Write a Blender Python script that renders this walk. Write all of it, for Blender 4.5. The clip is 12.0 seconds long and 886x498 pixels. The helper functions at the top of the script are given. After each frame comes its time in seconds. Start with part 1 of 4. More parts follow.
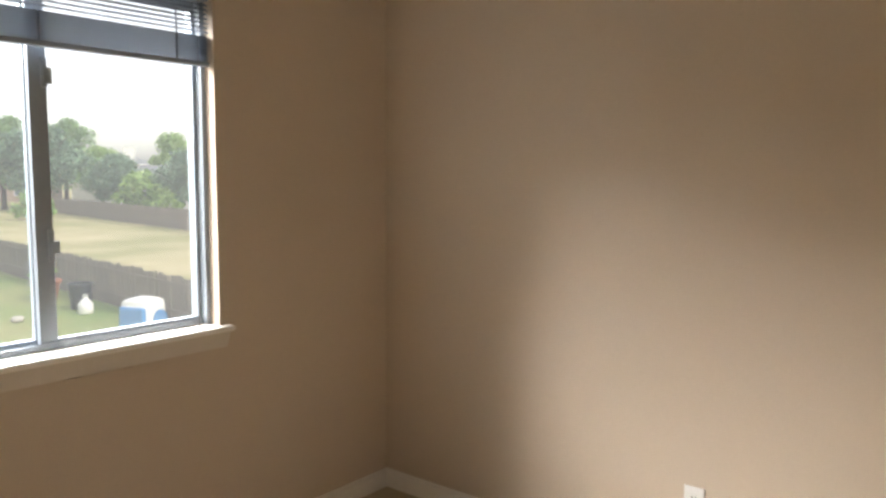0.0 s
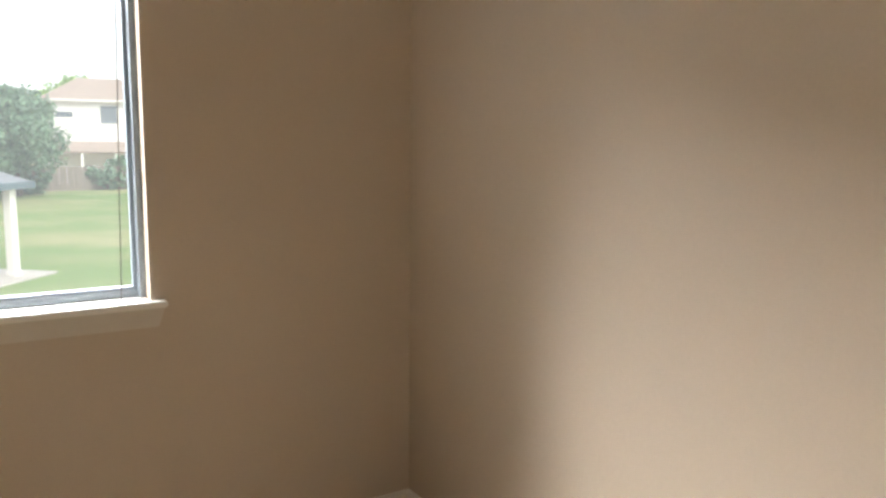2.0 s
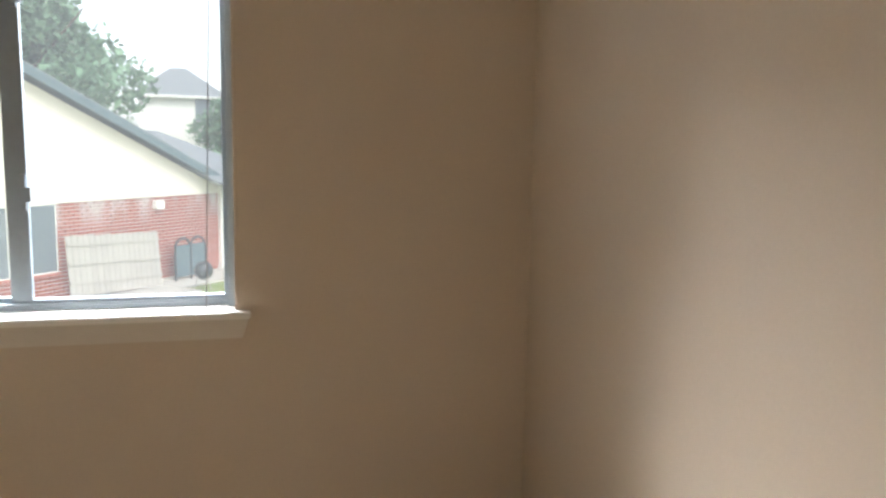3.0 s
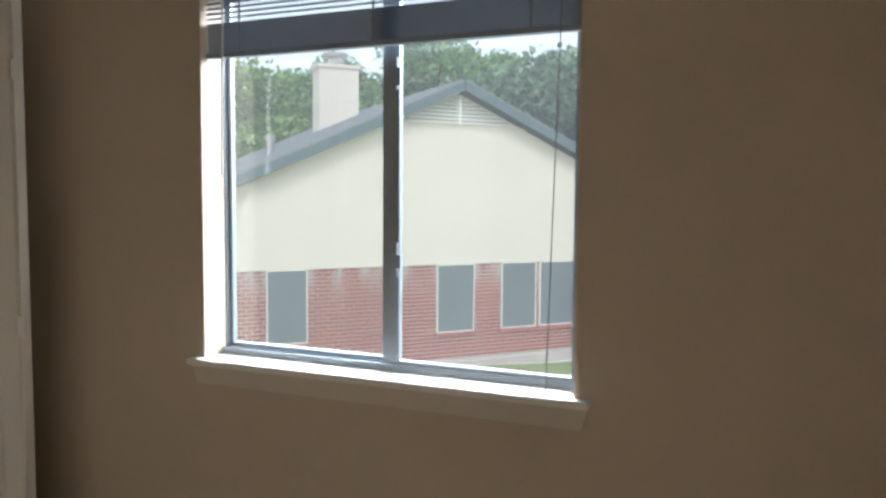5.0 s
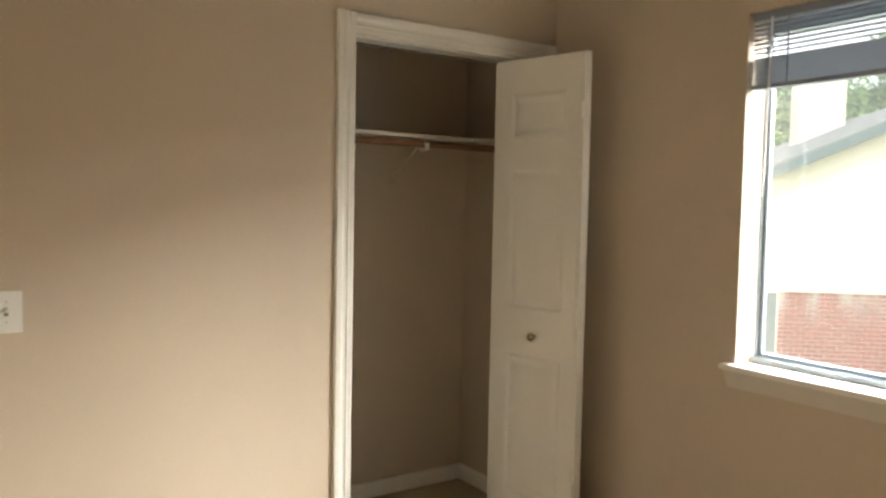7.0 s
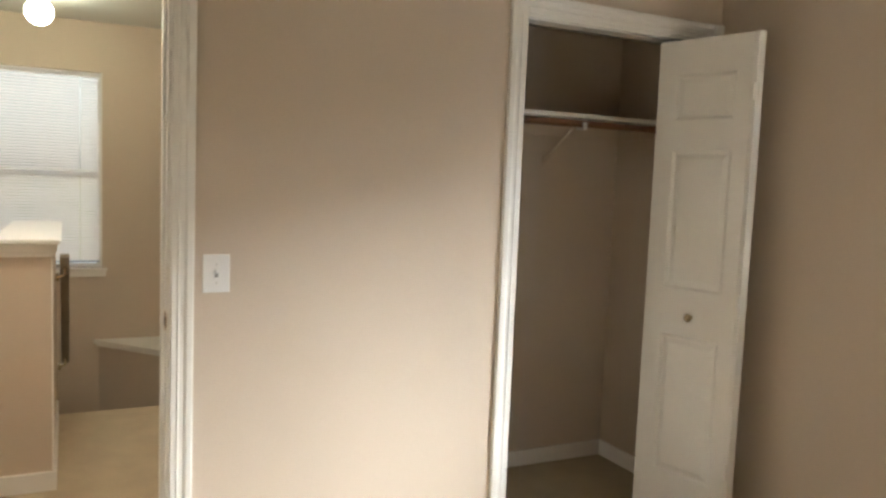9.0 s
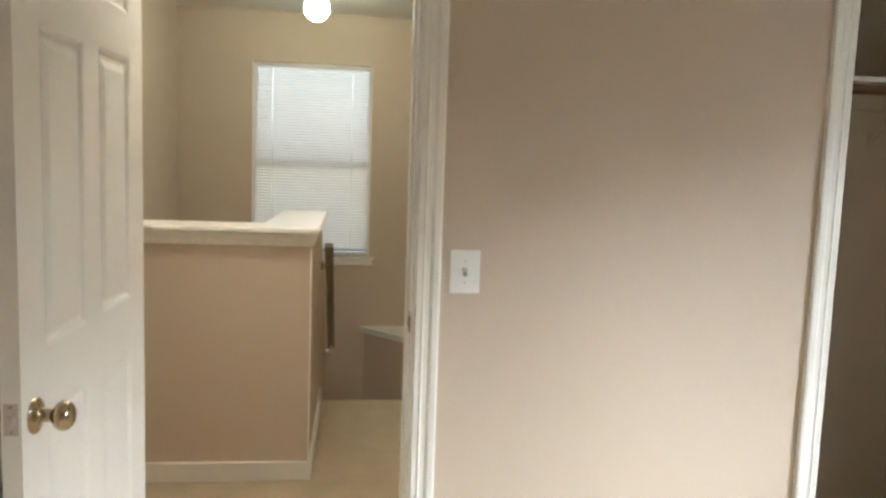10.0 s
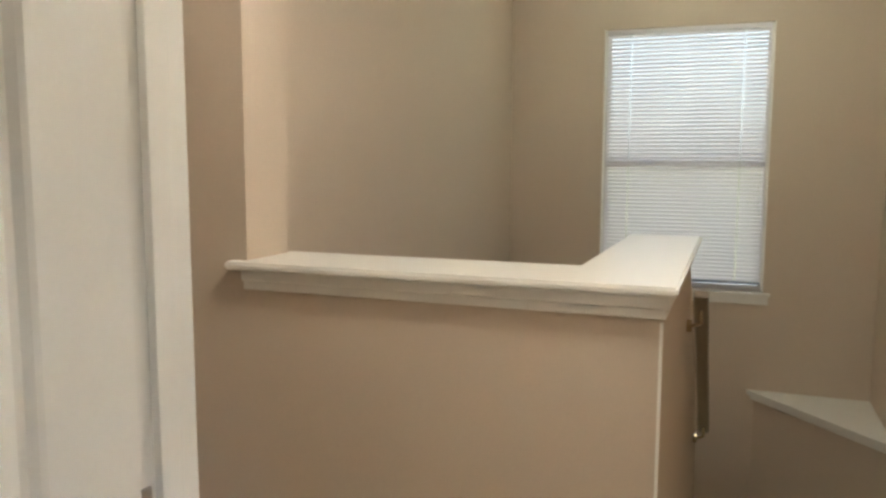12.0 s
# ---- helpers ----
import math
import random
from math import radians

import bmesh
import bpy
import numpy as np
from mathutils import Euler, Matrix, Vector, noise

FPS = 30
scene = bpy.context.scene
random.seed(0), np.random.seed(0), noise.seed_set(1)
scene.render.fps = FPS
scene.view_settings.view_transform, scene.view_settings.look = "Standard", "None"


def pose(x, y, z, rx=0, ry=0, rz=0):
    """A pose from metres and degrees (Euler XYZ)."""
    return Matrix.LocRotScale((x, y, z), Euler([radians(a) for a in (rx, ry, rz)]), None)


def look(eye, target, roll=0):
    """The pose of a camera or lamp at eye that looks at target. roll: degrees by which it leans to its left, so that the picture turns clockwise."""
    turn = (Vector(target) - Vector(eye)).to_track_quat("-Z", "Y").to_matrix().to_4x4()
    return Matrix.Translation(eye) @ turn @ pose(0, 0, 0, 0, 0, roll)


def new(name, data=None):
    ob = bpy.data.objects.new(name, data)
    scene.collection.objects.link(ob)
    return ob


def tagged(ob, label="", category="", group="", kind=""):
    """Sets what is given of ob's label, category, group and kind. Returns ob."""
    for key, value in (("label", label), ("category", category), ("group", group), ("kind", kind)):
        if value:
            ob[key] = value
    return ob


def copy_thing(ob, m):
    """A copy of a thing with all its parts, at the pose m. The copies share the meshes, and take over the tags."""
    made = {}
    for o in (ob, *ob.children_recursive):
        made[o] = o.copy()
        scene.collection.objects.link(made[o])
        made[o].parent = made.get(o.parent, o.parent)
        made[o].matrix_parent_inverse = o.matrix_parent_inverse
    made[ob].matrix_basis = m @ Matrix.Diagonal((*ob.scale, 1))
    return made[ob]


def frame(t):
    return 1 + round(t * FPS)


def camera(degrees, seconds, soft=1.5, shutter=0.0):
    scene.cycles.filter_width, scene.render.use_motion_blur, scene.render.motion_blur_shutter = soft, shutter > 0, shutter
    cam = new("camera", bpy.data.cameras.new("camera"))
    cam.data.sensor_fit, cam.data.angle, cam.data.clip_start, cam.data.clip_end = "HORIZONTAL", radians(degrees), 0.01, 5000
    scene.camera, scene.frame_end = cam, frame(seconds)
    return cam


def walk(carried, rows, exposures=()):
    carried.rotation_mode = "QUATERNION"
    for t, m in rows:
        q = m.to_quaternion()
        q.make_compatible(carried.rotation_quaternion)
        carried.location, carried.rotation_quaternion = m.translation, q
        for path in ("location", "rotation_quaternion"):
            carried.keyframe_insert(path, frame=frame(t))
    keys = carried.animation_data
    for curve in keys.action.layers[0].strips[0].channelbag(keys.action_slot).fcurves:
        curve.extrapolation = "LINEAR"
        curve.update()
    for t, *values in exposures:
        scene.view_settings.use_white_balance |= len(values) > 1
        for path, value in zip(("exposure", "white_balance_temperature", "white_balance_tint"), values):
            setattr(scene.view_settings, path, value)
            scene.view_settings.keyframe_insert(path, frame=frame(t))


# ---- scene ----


cam = camera(59.9, 12.0, soft=2.8)
PATH = [
    (0, (0.486, -2.376, 1.466), (2.039, -1.132, 1.264), 0.3),
    (0.5, (0.774, -2.313, 1.424), (2.281, -1.019, 1.186), 0.1),
    (1, (1.073, -2.326, 1.396), (2.531, -0.986, 1.122), 0.4),
    (1.5, (1.348, -2.371, 1.387), (2.628, -0.861, 1.1), 1.2),
    (2, (1.661, -2.364, 1.374), (2.732, -0.697, 1.098), 0.6),
    (2.5, (1.913, -2.311, 1.384), (2.78, -0.53, 1.11), 0.1),
    (3, (2.156, -2.236, 1.383), (2.67, -0.322, 1.11), 1.2),
    (3.2, (2.228, -2.19, 1.381), (2.599, -0.244, 1.107), 1.2),
    (5, (2.591, -1.916, 1.412), (1.81, -0.08, 1.274), 0.4),
    (5.5, (2.605, -1.971, 1.402), (1.498, -0.311, 1.275), 0.8),
    (6, (2.6, -2.055, 1.408), (1.226, -0.606, 1.301), 0.9),
    (6.5, (2.576, -2.174, 1.408), (1.039, -0.896, 1.317), 1.2),
    (7, (2.568, -2.301, 1.421), (0.911, -1.187, 1.309), 1.1),
    (9, (2.536, -2.546, 1.414), (0.749, -1.667, 1.237), 2.3),
    (9.5, (2.394, -2.52, 1.397), (0.503, -1.896, 1.206), 2.5),
    (10, (2.151, -2.436, 1.388), (0.177, -2.198, 1.169), 2.0),
    (10.5, (1.791, -2.435, 1.361), (-0.191, -2.459, 1.092), 1.4),
    (11, (1.389, -2.444, 1.372), (-0.588, -2.611, 1.118), 0.3),
    (11.5, (0.968, -2.401, 1.371), (-0.976, -2.816, 1.15), 0.2),
    (12, (0.577, -2.465, 1.362), (-1.281, -3.169, 1.135), 0.2),
]
EXPOSURES = [(0, 1.0, 7100, 14), (1.5, 1.2, 6900, 12), (3.2, 1.1, 6500, 11), (5, 0.45, 6250, 10), (5.8, 0.55, 6900, 14), (6.5, 0.9, 7700, 15), (7, 1.25, 7400, 9), (9, 1.5, 6500, 9), (10.5, 1.4, 6100, 6), (12, 1.35, 6000, 8)]
walk(cam, [(t, look(eye, target, roll)) for t, eye, target, roll in PATH], EXPOSURES)

# ---- daylight ----
SUN_EL, SUN_AZ = 48, 160
world = bpy.data.worlds.new("overcast_sky")
scene.world = world
world.use_nodes = True
wn = world.node_tree
sky = wn.nodes.new("ShaderNodeTexSky")
sky.sky_type, sky.sun_disc = "NISHITA", False
sky.sun_elevation, sky.sun_rotation = radians(SUN_EL), radians(SUN_AZ)
sky.air_density, sky.dust_density, sky.ozone_density = 1.0, 2.0, 0.5
cloud = wn.nodes.new("ShaderNodeHueSaturation")
cloud.inputs["Saturation"].default_value, cloud.inputs["Value"].default_value = 0.35, 1.25
wn.links.new(sky.outputs[0], cloud.inputs["Color"])
wn.links.new(cloud.outputs[0], wn.nodes["Background"].inputs[0])
wn.nodes["Background"].inputs[1].default_value = 0.125
sun = new("sun", bpy.data.lights.new("sun", "SUN"))
sun.data.energy, sun.data.angle, sun.data.color = 0.7, radians(12), (1.0, 0.93, 0.84)
sun.matrix_world = look((8, -20, 24), (0, 0, 0))


# skylight falling in through the two windows
for eye, aim, width, height, power in (((2.15, 4.60, 4.95), (2.15, 0.0, 2.65), 12.0, 4.0, 4050), ((-4.62, -2.74, 1.37), (0, -2.74, 1.2), 0.95, 1.6, 2.3)):
    lamp = new("skylight", bpy.data.lights.new("skylight", "AREA"))
    lamp.data.shape, lamp.data.size, lamp.data.size_y, lamp.data.energy, lamp.data.color = "RECTANGLE", width, height, power, (0.90, 0.95, 1.0)
    lamp.matrix_world = look(eye, aim)


# ---- materials ----
def material(name, color, rough=0.6, metal=0.0, vary=0.08, scale=3.0, fine=60.0, bump=0.15, dist=0.002, rand=0.0, coat=0.0):
    """A surface with broad patches and fine grain over one base colour."""
    m = bpy.data.materials.new(name)
    m.use_nodes = True
    t = m.node_tree
    b = t.nodes["Principled BSDF"]
    b.inputs["Roughness"].default_value, b.inputs["Metallic"].default_value = rough, metal
    b.inputs["Coat Weight"].default_value = coat
    co = t.nodes.new("ShaderNodeTexCoord")
    big, small = t.nodes.new("ShaderNodeTexNoise"), t.nodes.new("ShaderNodeTexNoise")
    big.inputs["Scale"].default_value, small.inputs["Scale"].default_value = scale, fine
    big.inputs["Detail"].default_value, small.inputs["Detail"].default_value = 4, 3
    for n in (big, small):
        t.links.new(co.outputs["Object"], n.inputs["Vector"])
    add = t.nodes.new("ShaderNodeMath")
    add.operation = "ADD"
    t.links.new(big.outputs[0], add.inputs[0])
    t.links.new(small.outputs[0], add.inputs[1])
    last = add
    if rand:
        info = t.nodes.new("ShaderNodeObjectInfo")
        geo = t.nodes.new("ShaderNodeNewGeometry")
        for out in (info.outputs["Random"], geo.outputs["Random Per Island"]):
            mul = t.nodes.new("ShaderNodeMath")
            mul.operation, mul.inputs[1].default_value = "MULTIPLY_ADD", rand
            t.links.new(out, mul.inputs[0])
            t.links.new(last.outputs[0], mul.inputs[2])
            last = mul
    ramp = t.nodes.new("ShaderNodeMapRange")
    ramp.inputs["From Min"].default_value, ramp.inputs["From Max"].default_value = 0.6, 1.4 + 2 * rand
    ramp.inputs["To Min"].default_value, ramp.inputs["To Max"].default_value = 1 - vary, 1 + vary
    t.links.new(last.outputs[0], ramp.inputs["Value"])
    mix = t.nodes.new("ShaderNodeVectorMath")
    mix.operation, mix.inputs[0].default_value = "SCALE", color[:3]
    t.links.new(ramp.outputs[0], mix.inputs["Scale"])
    t.links.new(mix.outputs[0], b.inputs["Base Color"])
    if bump:
        bp = t.nodes.new("ShaderNodeBump")
        bp.inputs["Strength"].default_value, bp.inputs["Distance"].default_value = bump, dist
        t.links.new(small.outputs[0], bp.inputs["Height"])
        t.links.new(bp.outputs[0], b.inputs["Normal"])
    return m


def glass_material():
    m = bpy.data.materials.new("window_glass")
    m.use_nodes = True
    t = m.node_tree
    t.nodes.remove(t.nodes["Principled BSDF"])
    clear, gloss, mix, fres = (t.nodes.new("ShaderNode" + n) for n in ("BsdfTransparent", "BsdfGlossy", "MixShader", "Fresnel"))
    clear.inputs[0].default_value = (0.93, 0.96, 0.97, 1)
    gloss.inputs["Roughness"].default_value = 0.02
    fres.inputs[0].default_value = 1.45
    t.links.new(fres.outputs[0], mix.inputs[0])
    t.links.new(clear.outputs[0], mix.inputs[1])
    t.links.new(gloss.outputs[0], mix.inputs[2])
    # a small translucent share puts a pale haze over the view
    veil, veil_mix = t.nodes.new("ShaderNodeBsdfTranslucent"), t.nodes.new("ShaderNodeMixShader")
    veil.inputs[0].default_value = (0.85, 0.88, 0.9, 1)
    veil_mix.inputs[0].default_value = 0.011
    t.links.new(mix.outputs[0], veil_mix.inputs[1])
    t.links.new(veil.outputs[0], veil_mix.inputs[2])
    t.links.new(veil_mix.outputs[0], t.nodes["Material Output"].inputs[0])
    return m


def translucent_material(name, color, share, rough=0.5):
    """Thin material that lets part of the light through: blind slats, leaves."""
    m = bpy.data.materials.new(name)
    m.use_nodes = True
    t = m.node_tree
    b = t.nodes["Principled BSDF"]
    b.inputs["Roughness"].default_value = rough
    tr, mix = t.nodes.new("ShaderNodeBsdfTranslucent"), t.nodes.new("ShaderNodeMixShader")
    geo, vr, sc = t.nodes.new("ShaderNodeNewGeometry"), t.nodes.new("ShaderNodeMapRange"), t.nodes.new("ShaderNodeVectorMath")
    vr.inputs["To Min"].default_value, vr.inputs["To Max"].default_value = (0.95, 1.05) if "leaf" not in name else (0.55, 1.45)
    t.links.new(geo.outputs["Random Per Island"], vr.inputs["Value"])
    sc.operation, sc.inputs[0].default_value = "SCALE", color
    t.links.new(vr.outputs[0], sc.inputs["Scale"])
    t.links.new(sc.outputs[0], b.inputs["Base Color"])
    t.links.new(sc.outputs[0], tr.inputs[0])
    mix.inputs[0].default_value = share
    t.links.new(b.outputs[0], mix.inputs[1])
    t.links.new(tr.outputs[0], mix.inputs[2])
    t.links.new(mix.outputs[0], t.nodes["Material Output"].inputs[0])
    return m


def glow_material(name, color, strength):
    m = bpy.data.materials.new(name)
    m.use_nodes = True
    b = m.node_tree.nodes["Principled BSDF"]
    b.inputs["Base Color"].default_value = (0.9, 0.88, 0.82, 1)
    b.inputs["Emission Color"].default_value, b.inputs["Emission Strength"].default_value = (*color, 1), strength
    return m


WALL = material("taupe_wall_paint", (0.575, 0.475, 0.375), 0.75, vary=0.03, scale=1.5, fine=140, bump=0.22, dist=0.0015)
CEIL = material("ceiling_paint", (0.74, 0.72, 0.68), 0.85, vary=0.03, fine=90, bump=0.3, dist=0.002)
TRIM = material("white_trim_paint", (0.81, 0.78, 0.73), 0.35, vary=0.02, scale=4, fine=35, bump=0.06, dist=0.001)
DOORP = material("white_door_paint", (0.83, 0.80, 0.75), 0.38, vary=0.02, scale=5, fine=120, bump=0.08, dist=0.0006)
CARPET = material("beige_carpet", (0.50, 0.41, 0.28), 0.95, vary=0.16, scale=6, fine=320, bump=0.9, dist=0.006)
ALU = material("grey_aluminium_frame", (0.30, 0.345, 0.385), 0.40, 0.3, vary=0.06, fine=50, bump=0.05)
GLASS = glass_material()
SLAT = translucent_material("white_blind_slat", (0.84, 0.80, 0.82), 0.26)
# dark blue-grey: the backlit shade of the slats is put into their colour
SLAT_BACKLIT = translucent_material("backlit_grey_white_blind_slat", (0.27, 0.31, 0.37), 0.03)
CORD = material("grey_cord", (0.20, 0.19, 0.18), 0.8)
# white trim made darker: the apron's shade under the sill is in this colour
APRON_SHADED = material("shaded_white_trim_paint", (0.63, 0.57, 0.50), 0.45, vary=0.03, scale=4, fine=35, bump=0.06, dist=0.001)
BRASS = material("antique_brass", (0.50, 0.40, 0.27), 0.16, 1.0, vary=0.08, scale=20, bump=0.02)
NICKEL = material("worn_nickel", (0.55, 0.53, 0.50), 0.28, 1.0, vary=0.08, scale=30, bump=0.02)
PLASTIC = material("white_plastic", (0.80, 0.79, 0.77), 0.3, vary=0.015, bump=0.02)
DARK = material("dark_slot", (0.03, 0.028, 0.025), 0.6, vary=0.1)
WOOD = material("stained_wood_rod", (0.20, 0.095, 0.045), 0.4, vary=0.25, scale=8, fine=70)
RAILM = material("brown_painted_rail", (0.30, 0.24, 0.17), 0.4, vary=0.12, scale=9, fine=70)
GLOBE = glow_material("lit_globe_glass", (0.97, 1.0, 0.74), 13.5)
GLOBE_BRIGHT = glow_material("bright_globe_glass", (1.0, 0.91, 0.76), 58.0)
BRICK = material("red_brick", (0.36, 0.115, 0.085), 0.85, vary=0.25, scale=1.2, fine=25, bump=0.4, rand=0.5)
t = BRICK.node_tree
b = t.nodes["Principled BSDF"]
src = b.inputs["Base Color"].links[0].from_socket
geo, sep, rng_z, nz, mp, mul, mx = (t.nodes.new("ShaderNode" + n) for n in ("NewGeometry", "SeparateXYZ", "MapRange", "TexNoise", "Mapping", "Math", "Mix"))
mp.inputs["Scale"].default_value = (2.2, 2.2, 0.5)
nz.inputs["Scale"].default_value, nz.inputs["Detail"].default_value = 1.2, 5
rng_z.inputs["From Min"].default_value, rng_z.inputs["From Max"].default_value, rng_z.inputs["To Max"].default_value = -1.15, -0.45, 1.0
mul.operation, mul.use_clamp = "MULTIPLY", True
mx.data_type, mx.inputs[7].default_value = "RGBA", (0.52, 0.47, 0.46, 1)
t.links.new(geo.outputs["Position"], sep.inputs[0])
t.links.new(sep.outputs["Z"], rng_z.inputs["Value"])
t.links.new(geo.outputs["Position"], mp.inputs[0])
t.links.new(mp.outputs[0], nz.inputs["Vector"])
sharp = t.nodes.new("ShaderNodeMapRange")
sharp.inputs["From Min"].default_value, sharp.inputs["From Max"].default_value = 0.42, 0.68
t.links.new(nz.outputs[0], sharp.inputs["Value"])
t.links.new(sharp.outputs[0], mul.inputs[0])
t.links.new(rng_z.outputs[0], mul.inputs[1])
t.links.new(mul.outputs[0], mx.inputs[0])
t.links.new(src, mx.inputs[6])
t.links.new(mx.outputs[2], b.inputs["Base Color"])
MORTAR = material("pale_mortar", (0.62, 0.53, 0.50), 0.9, vary=0.12)
SIDING = material("cream_siding", (0.70, 0.645, 0.57), 0.7, vary=0.05, scale=0.6, fine=8)
FASCIA = material("teal_grey_fascia", (0.085, 0.13, 0.15), 0.6, vary=0.15, scale=2)
SHINGLE = material("grey_shingles", (0.20, 0.215, 0.225), 0.9, vary=0.25, scale=2, fine=30, bump=0.6, dist=0.01, rand=0.4)
SHINGLEB = material("tan_shingles", (0.34, 0.27, 0.22), 0.9, vary=0.2, scale=2, fine=30)
SCREEN = material("grey_window_screen", (0.13, 0.16, 0.18), 0.45, vary=0.08, scale=2)
OFFWHITE = material("off_white_outdoor_paint", (0.74, 0.72, 0.67), 0.6, vary=0.06, scale=1.5)
CONCRETE = material("pale_concrete", (0.48, 0.45, 0.40), 0.9, vary=0.12, scale=1.5, fine=30, bump=0.3)
FENCE = material("weathered_grey_boards", (0.23, 0.195, 0.165), 0.9, vary=0.28, scale=1.5, fine=18, bump=0.4, rand=0.5)
GATEW = material("silvered_fence_boards", (0.38, 0.355, 0.32), 0.9, vary=0.2, scale=2, fine=18, bump=0.4, rand=0.4)
LEAF1 = translucent_material("leaf_green", (0.23, 0.38, 0.15), 0.35)
LEAF2 = translucent_material("leaf_olive", (0.30, 0.45, 0.14), 0.38)
LEAF3 = translucent_material("leaf_deep_green", (0.18, 0.29, 0.18), 0.32)
BARK = material("tree_bark", (0.10, 0.08, 0.06), 0.95, vary=0.3, scale=4, bump=0.6, dist=0.02)
BLACKM = material("black_enamel", (0.02, 0.025, 0.03), 0.3, vary=0.1)
BLUEP = material("blue_plastic", (0.10, 0.30, 0.62), 0.4, vary=0.05)
TERRA = material("terracotta_pot", (0.30, 0.12, 0.07), 0.8, vary=0.15)


def grass_material(name, lush, dry, scale):
    m = material(name, lush, 0.95, vary=0.2, scale=scale, fine=9, bump=0.7, dist=0.03)
    t = m.node_tree
    b = t.nodes["Principled BSDF"]
    n, r, co = t.nodes.new("ShaderNodeTexNoise"), t.nodes.new("ShaderNodeValToRGB"), t.nodes.new("ShaderNodeTexCoord")
    n.inputs["Scale"].default_value, n.inputs["Detail"].default_value = 0.16, 6
    r.color_ramp.elements[0].position, r.color_ramp.elements[1].position = 0.42, 0.66
    r.color_ramp.elements[0].color, r.color_ramp.elements[1].color = (*lush, 1), (*dry, 1)
    t.links.new(co.outputs["Object"], n.inputs["Vector"])
    t.links.new(n.outputs[0], r.inputs[0])
    t.links.new(r.outputs[0], b.inputs["Base Color"])
    return m


LAWN = grass_material("mown_lawn", (0.16, 0.25, 0.065), (0.30, 0.31, 0.13), 0.7)
FIELD = grass_material("dry_field_grass", (0.30, 0.29, 0.13), (0.46, 0.39, 0.22), 0.5)


# ---- building blocks ----
def box(bm, x0, x1, y0, y1, z0, z1, bevel=0.0, m=None):
    r = bmesh.ops.create_cube(bm, size=1.0, matrix=Matrix.Translation(((x0 + x1) / 2, (y0 + y1) / 2, (z0 + z1) / 2)) @ Matrix.Diagonal((x1 - x0, y1 - y0, z1 - z0, 1)))
    vs = r["verts"]
    if bevel:
        es = list({e for v in vs for e in v.link_edges})
        out = bmesh.ops.bevel(bm, geom=es, offset=bevel, segments=2, affect="EDGES", profile=0.6)
        vs = list({v for f in out["faces"] for v in f.verts} | {v for v in vs if v.is_valid})
    if m:
        bmesh.ops.transform(bm, matrix=m, verts=vs)
    return vs


def rod(bm, a, b, r, seg=12, r2=None):
    a, b = Vector(a), Vector(b)
    d = b - a
    m = Matrix.Translation((a + b) / 2) @ d.to_track_quat("Z", "Y").to_matrix().to_4x4()
    return bmesh.ops.create_cone(bm, cap_ends=True, segments=seg, radius1=r, radius2=r if r2 is None else r2, depth=d.length, matrix=m)["verts"]


def lathe(bm, profile, seg=24, m=None):
    """A turned shape round z from (radius, height) pairs."""
    rings = []
    for r, z in profile:
        rings.append([bm.verts.new((r * math.cos(2 * math.pi * i / seg), r * math.sin(2 * math.pi * i / seg), z)) for i in range(seg)])
    for p, q in zip(rings, rings[1:]):
        for i in range(seg):
            bm.faces.new((p[i], p[(i + 1) % seg], q[(i + 1) % seg], q[i]))
    bm.faces.new(rings[0][::-1])
    bm.faces.new(rings[-1])
    if m:
        bmesh.ops.transform(bm, matrix=m, verts=[v for ring in rings for v in ring])


def prism(bm, pts, z0, z1):
    """A solid from a plan outline."""
    lo, hi = [bm.verts.new((x, y, z0)) for x, y in pts], [bm.verts.new((x, y, z1)) for x, y in pts]
    n = len(pts)
    bm.faces.new(lo[::-1])
    bm.faces.new(hi)
    for i in range(n):
        bm.faces.new((lo[i], lo[(i + 1) % n], hi[(i + 1) % n], hi[i]))


def slab(bm, quad, thick):
    """A plate under a plane outline given by corner points."""
    q = [Vector(v) for v in quad]
    nrm = (q[1] - q[0]).cross(q[2] - q[0]).normalized() * thick
    hi, lo = [bm.verts.new(v) for v in q], [bm.verts.new(v - nrm) for v in q]
    n = len(q)
    bm.faces.new(hi)
    bm.faces.new(lo[::-1])
    for i in range(n):
        bm.faces.new((hi[i], lo[i], lo[(i + 1) % n], hi[(i + 1) % n]))


def part(name, bm, mat, parent=None, label="", smooth=False):
    bmesh.ops.recalc_face_normals(bm, faces=bm.faces[:])
    me = bpy.data.meshes.new(name)
    bm.to_mesh(me)
    bm.free()
    me.materials.append(mat)
    if smooth:
        me.polygons.foreach_set("use_smooth", [True] * len(me.polygons))
    ob = new(name, me)
    if parent:
        ob.parent = parent
    if label:
        ob["label"] = label
    return ob


def boxes(name, rows, mat, parent=None, label="", bevel=0.0):
    bm = bmesh.new()
    for row in rows:
        box(bm, *row, bevel=bevel)
    return part(name, bm, mat, parent, label)


def base(name, x=0, y=0, z=0, rz=0):
    e = new(name)
    e.matrix_world = pose(x, y, z, 0, 0, rz)
    e.empty_display_size = 0.1
    return e


def structure(ob, label, category):
    return tagged(ob, label, category, kind="structure")


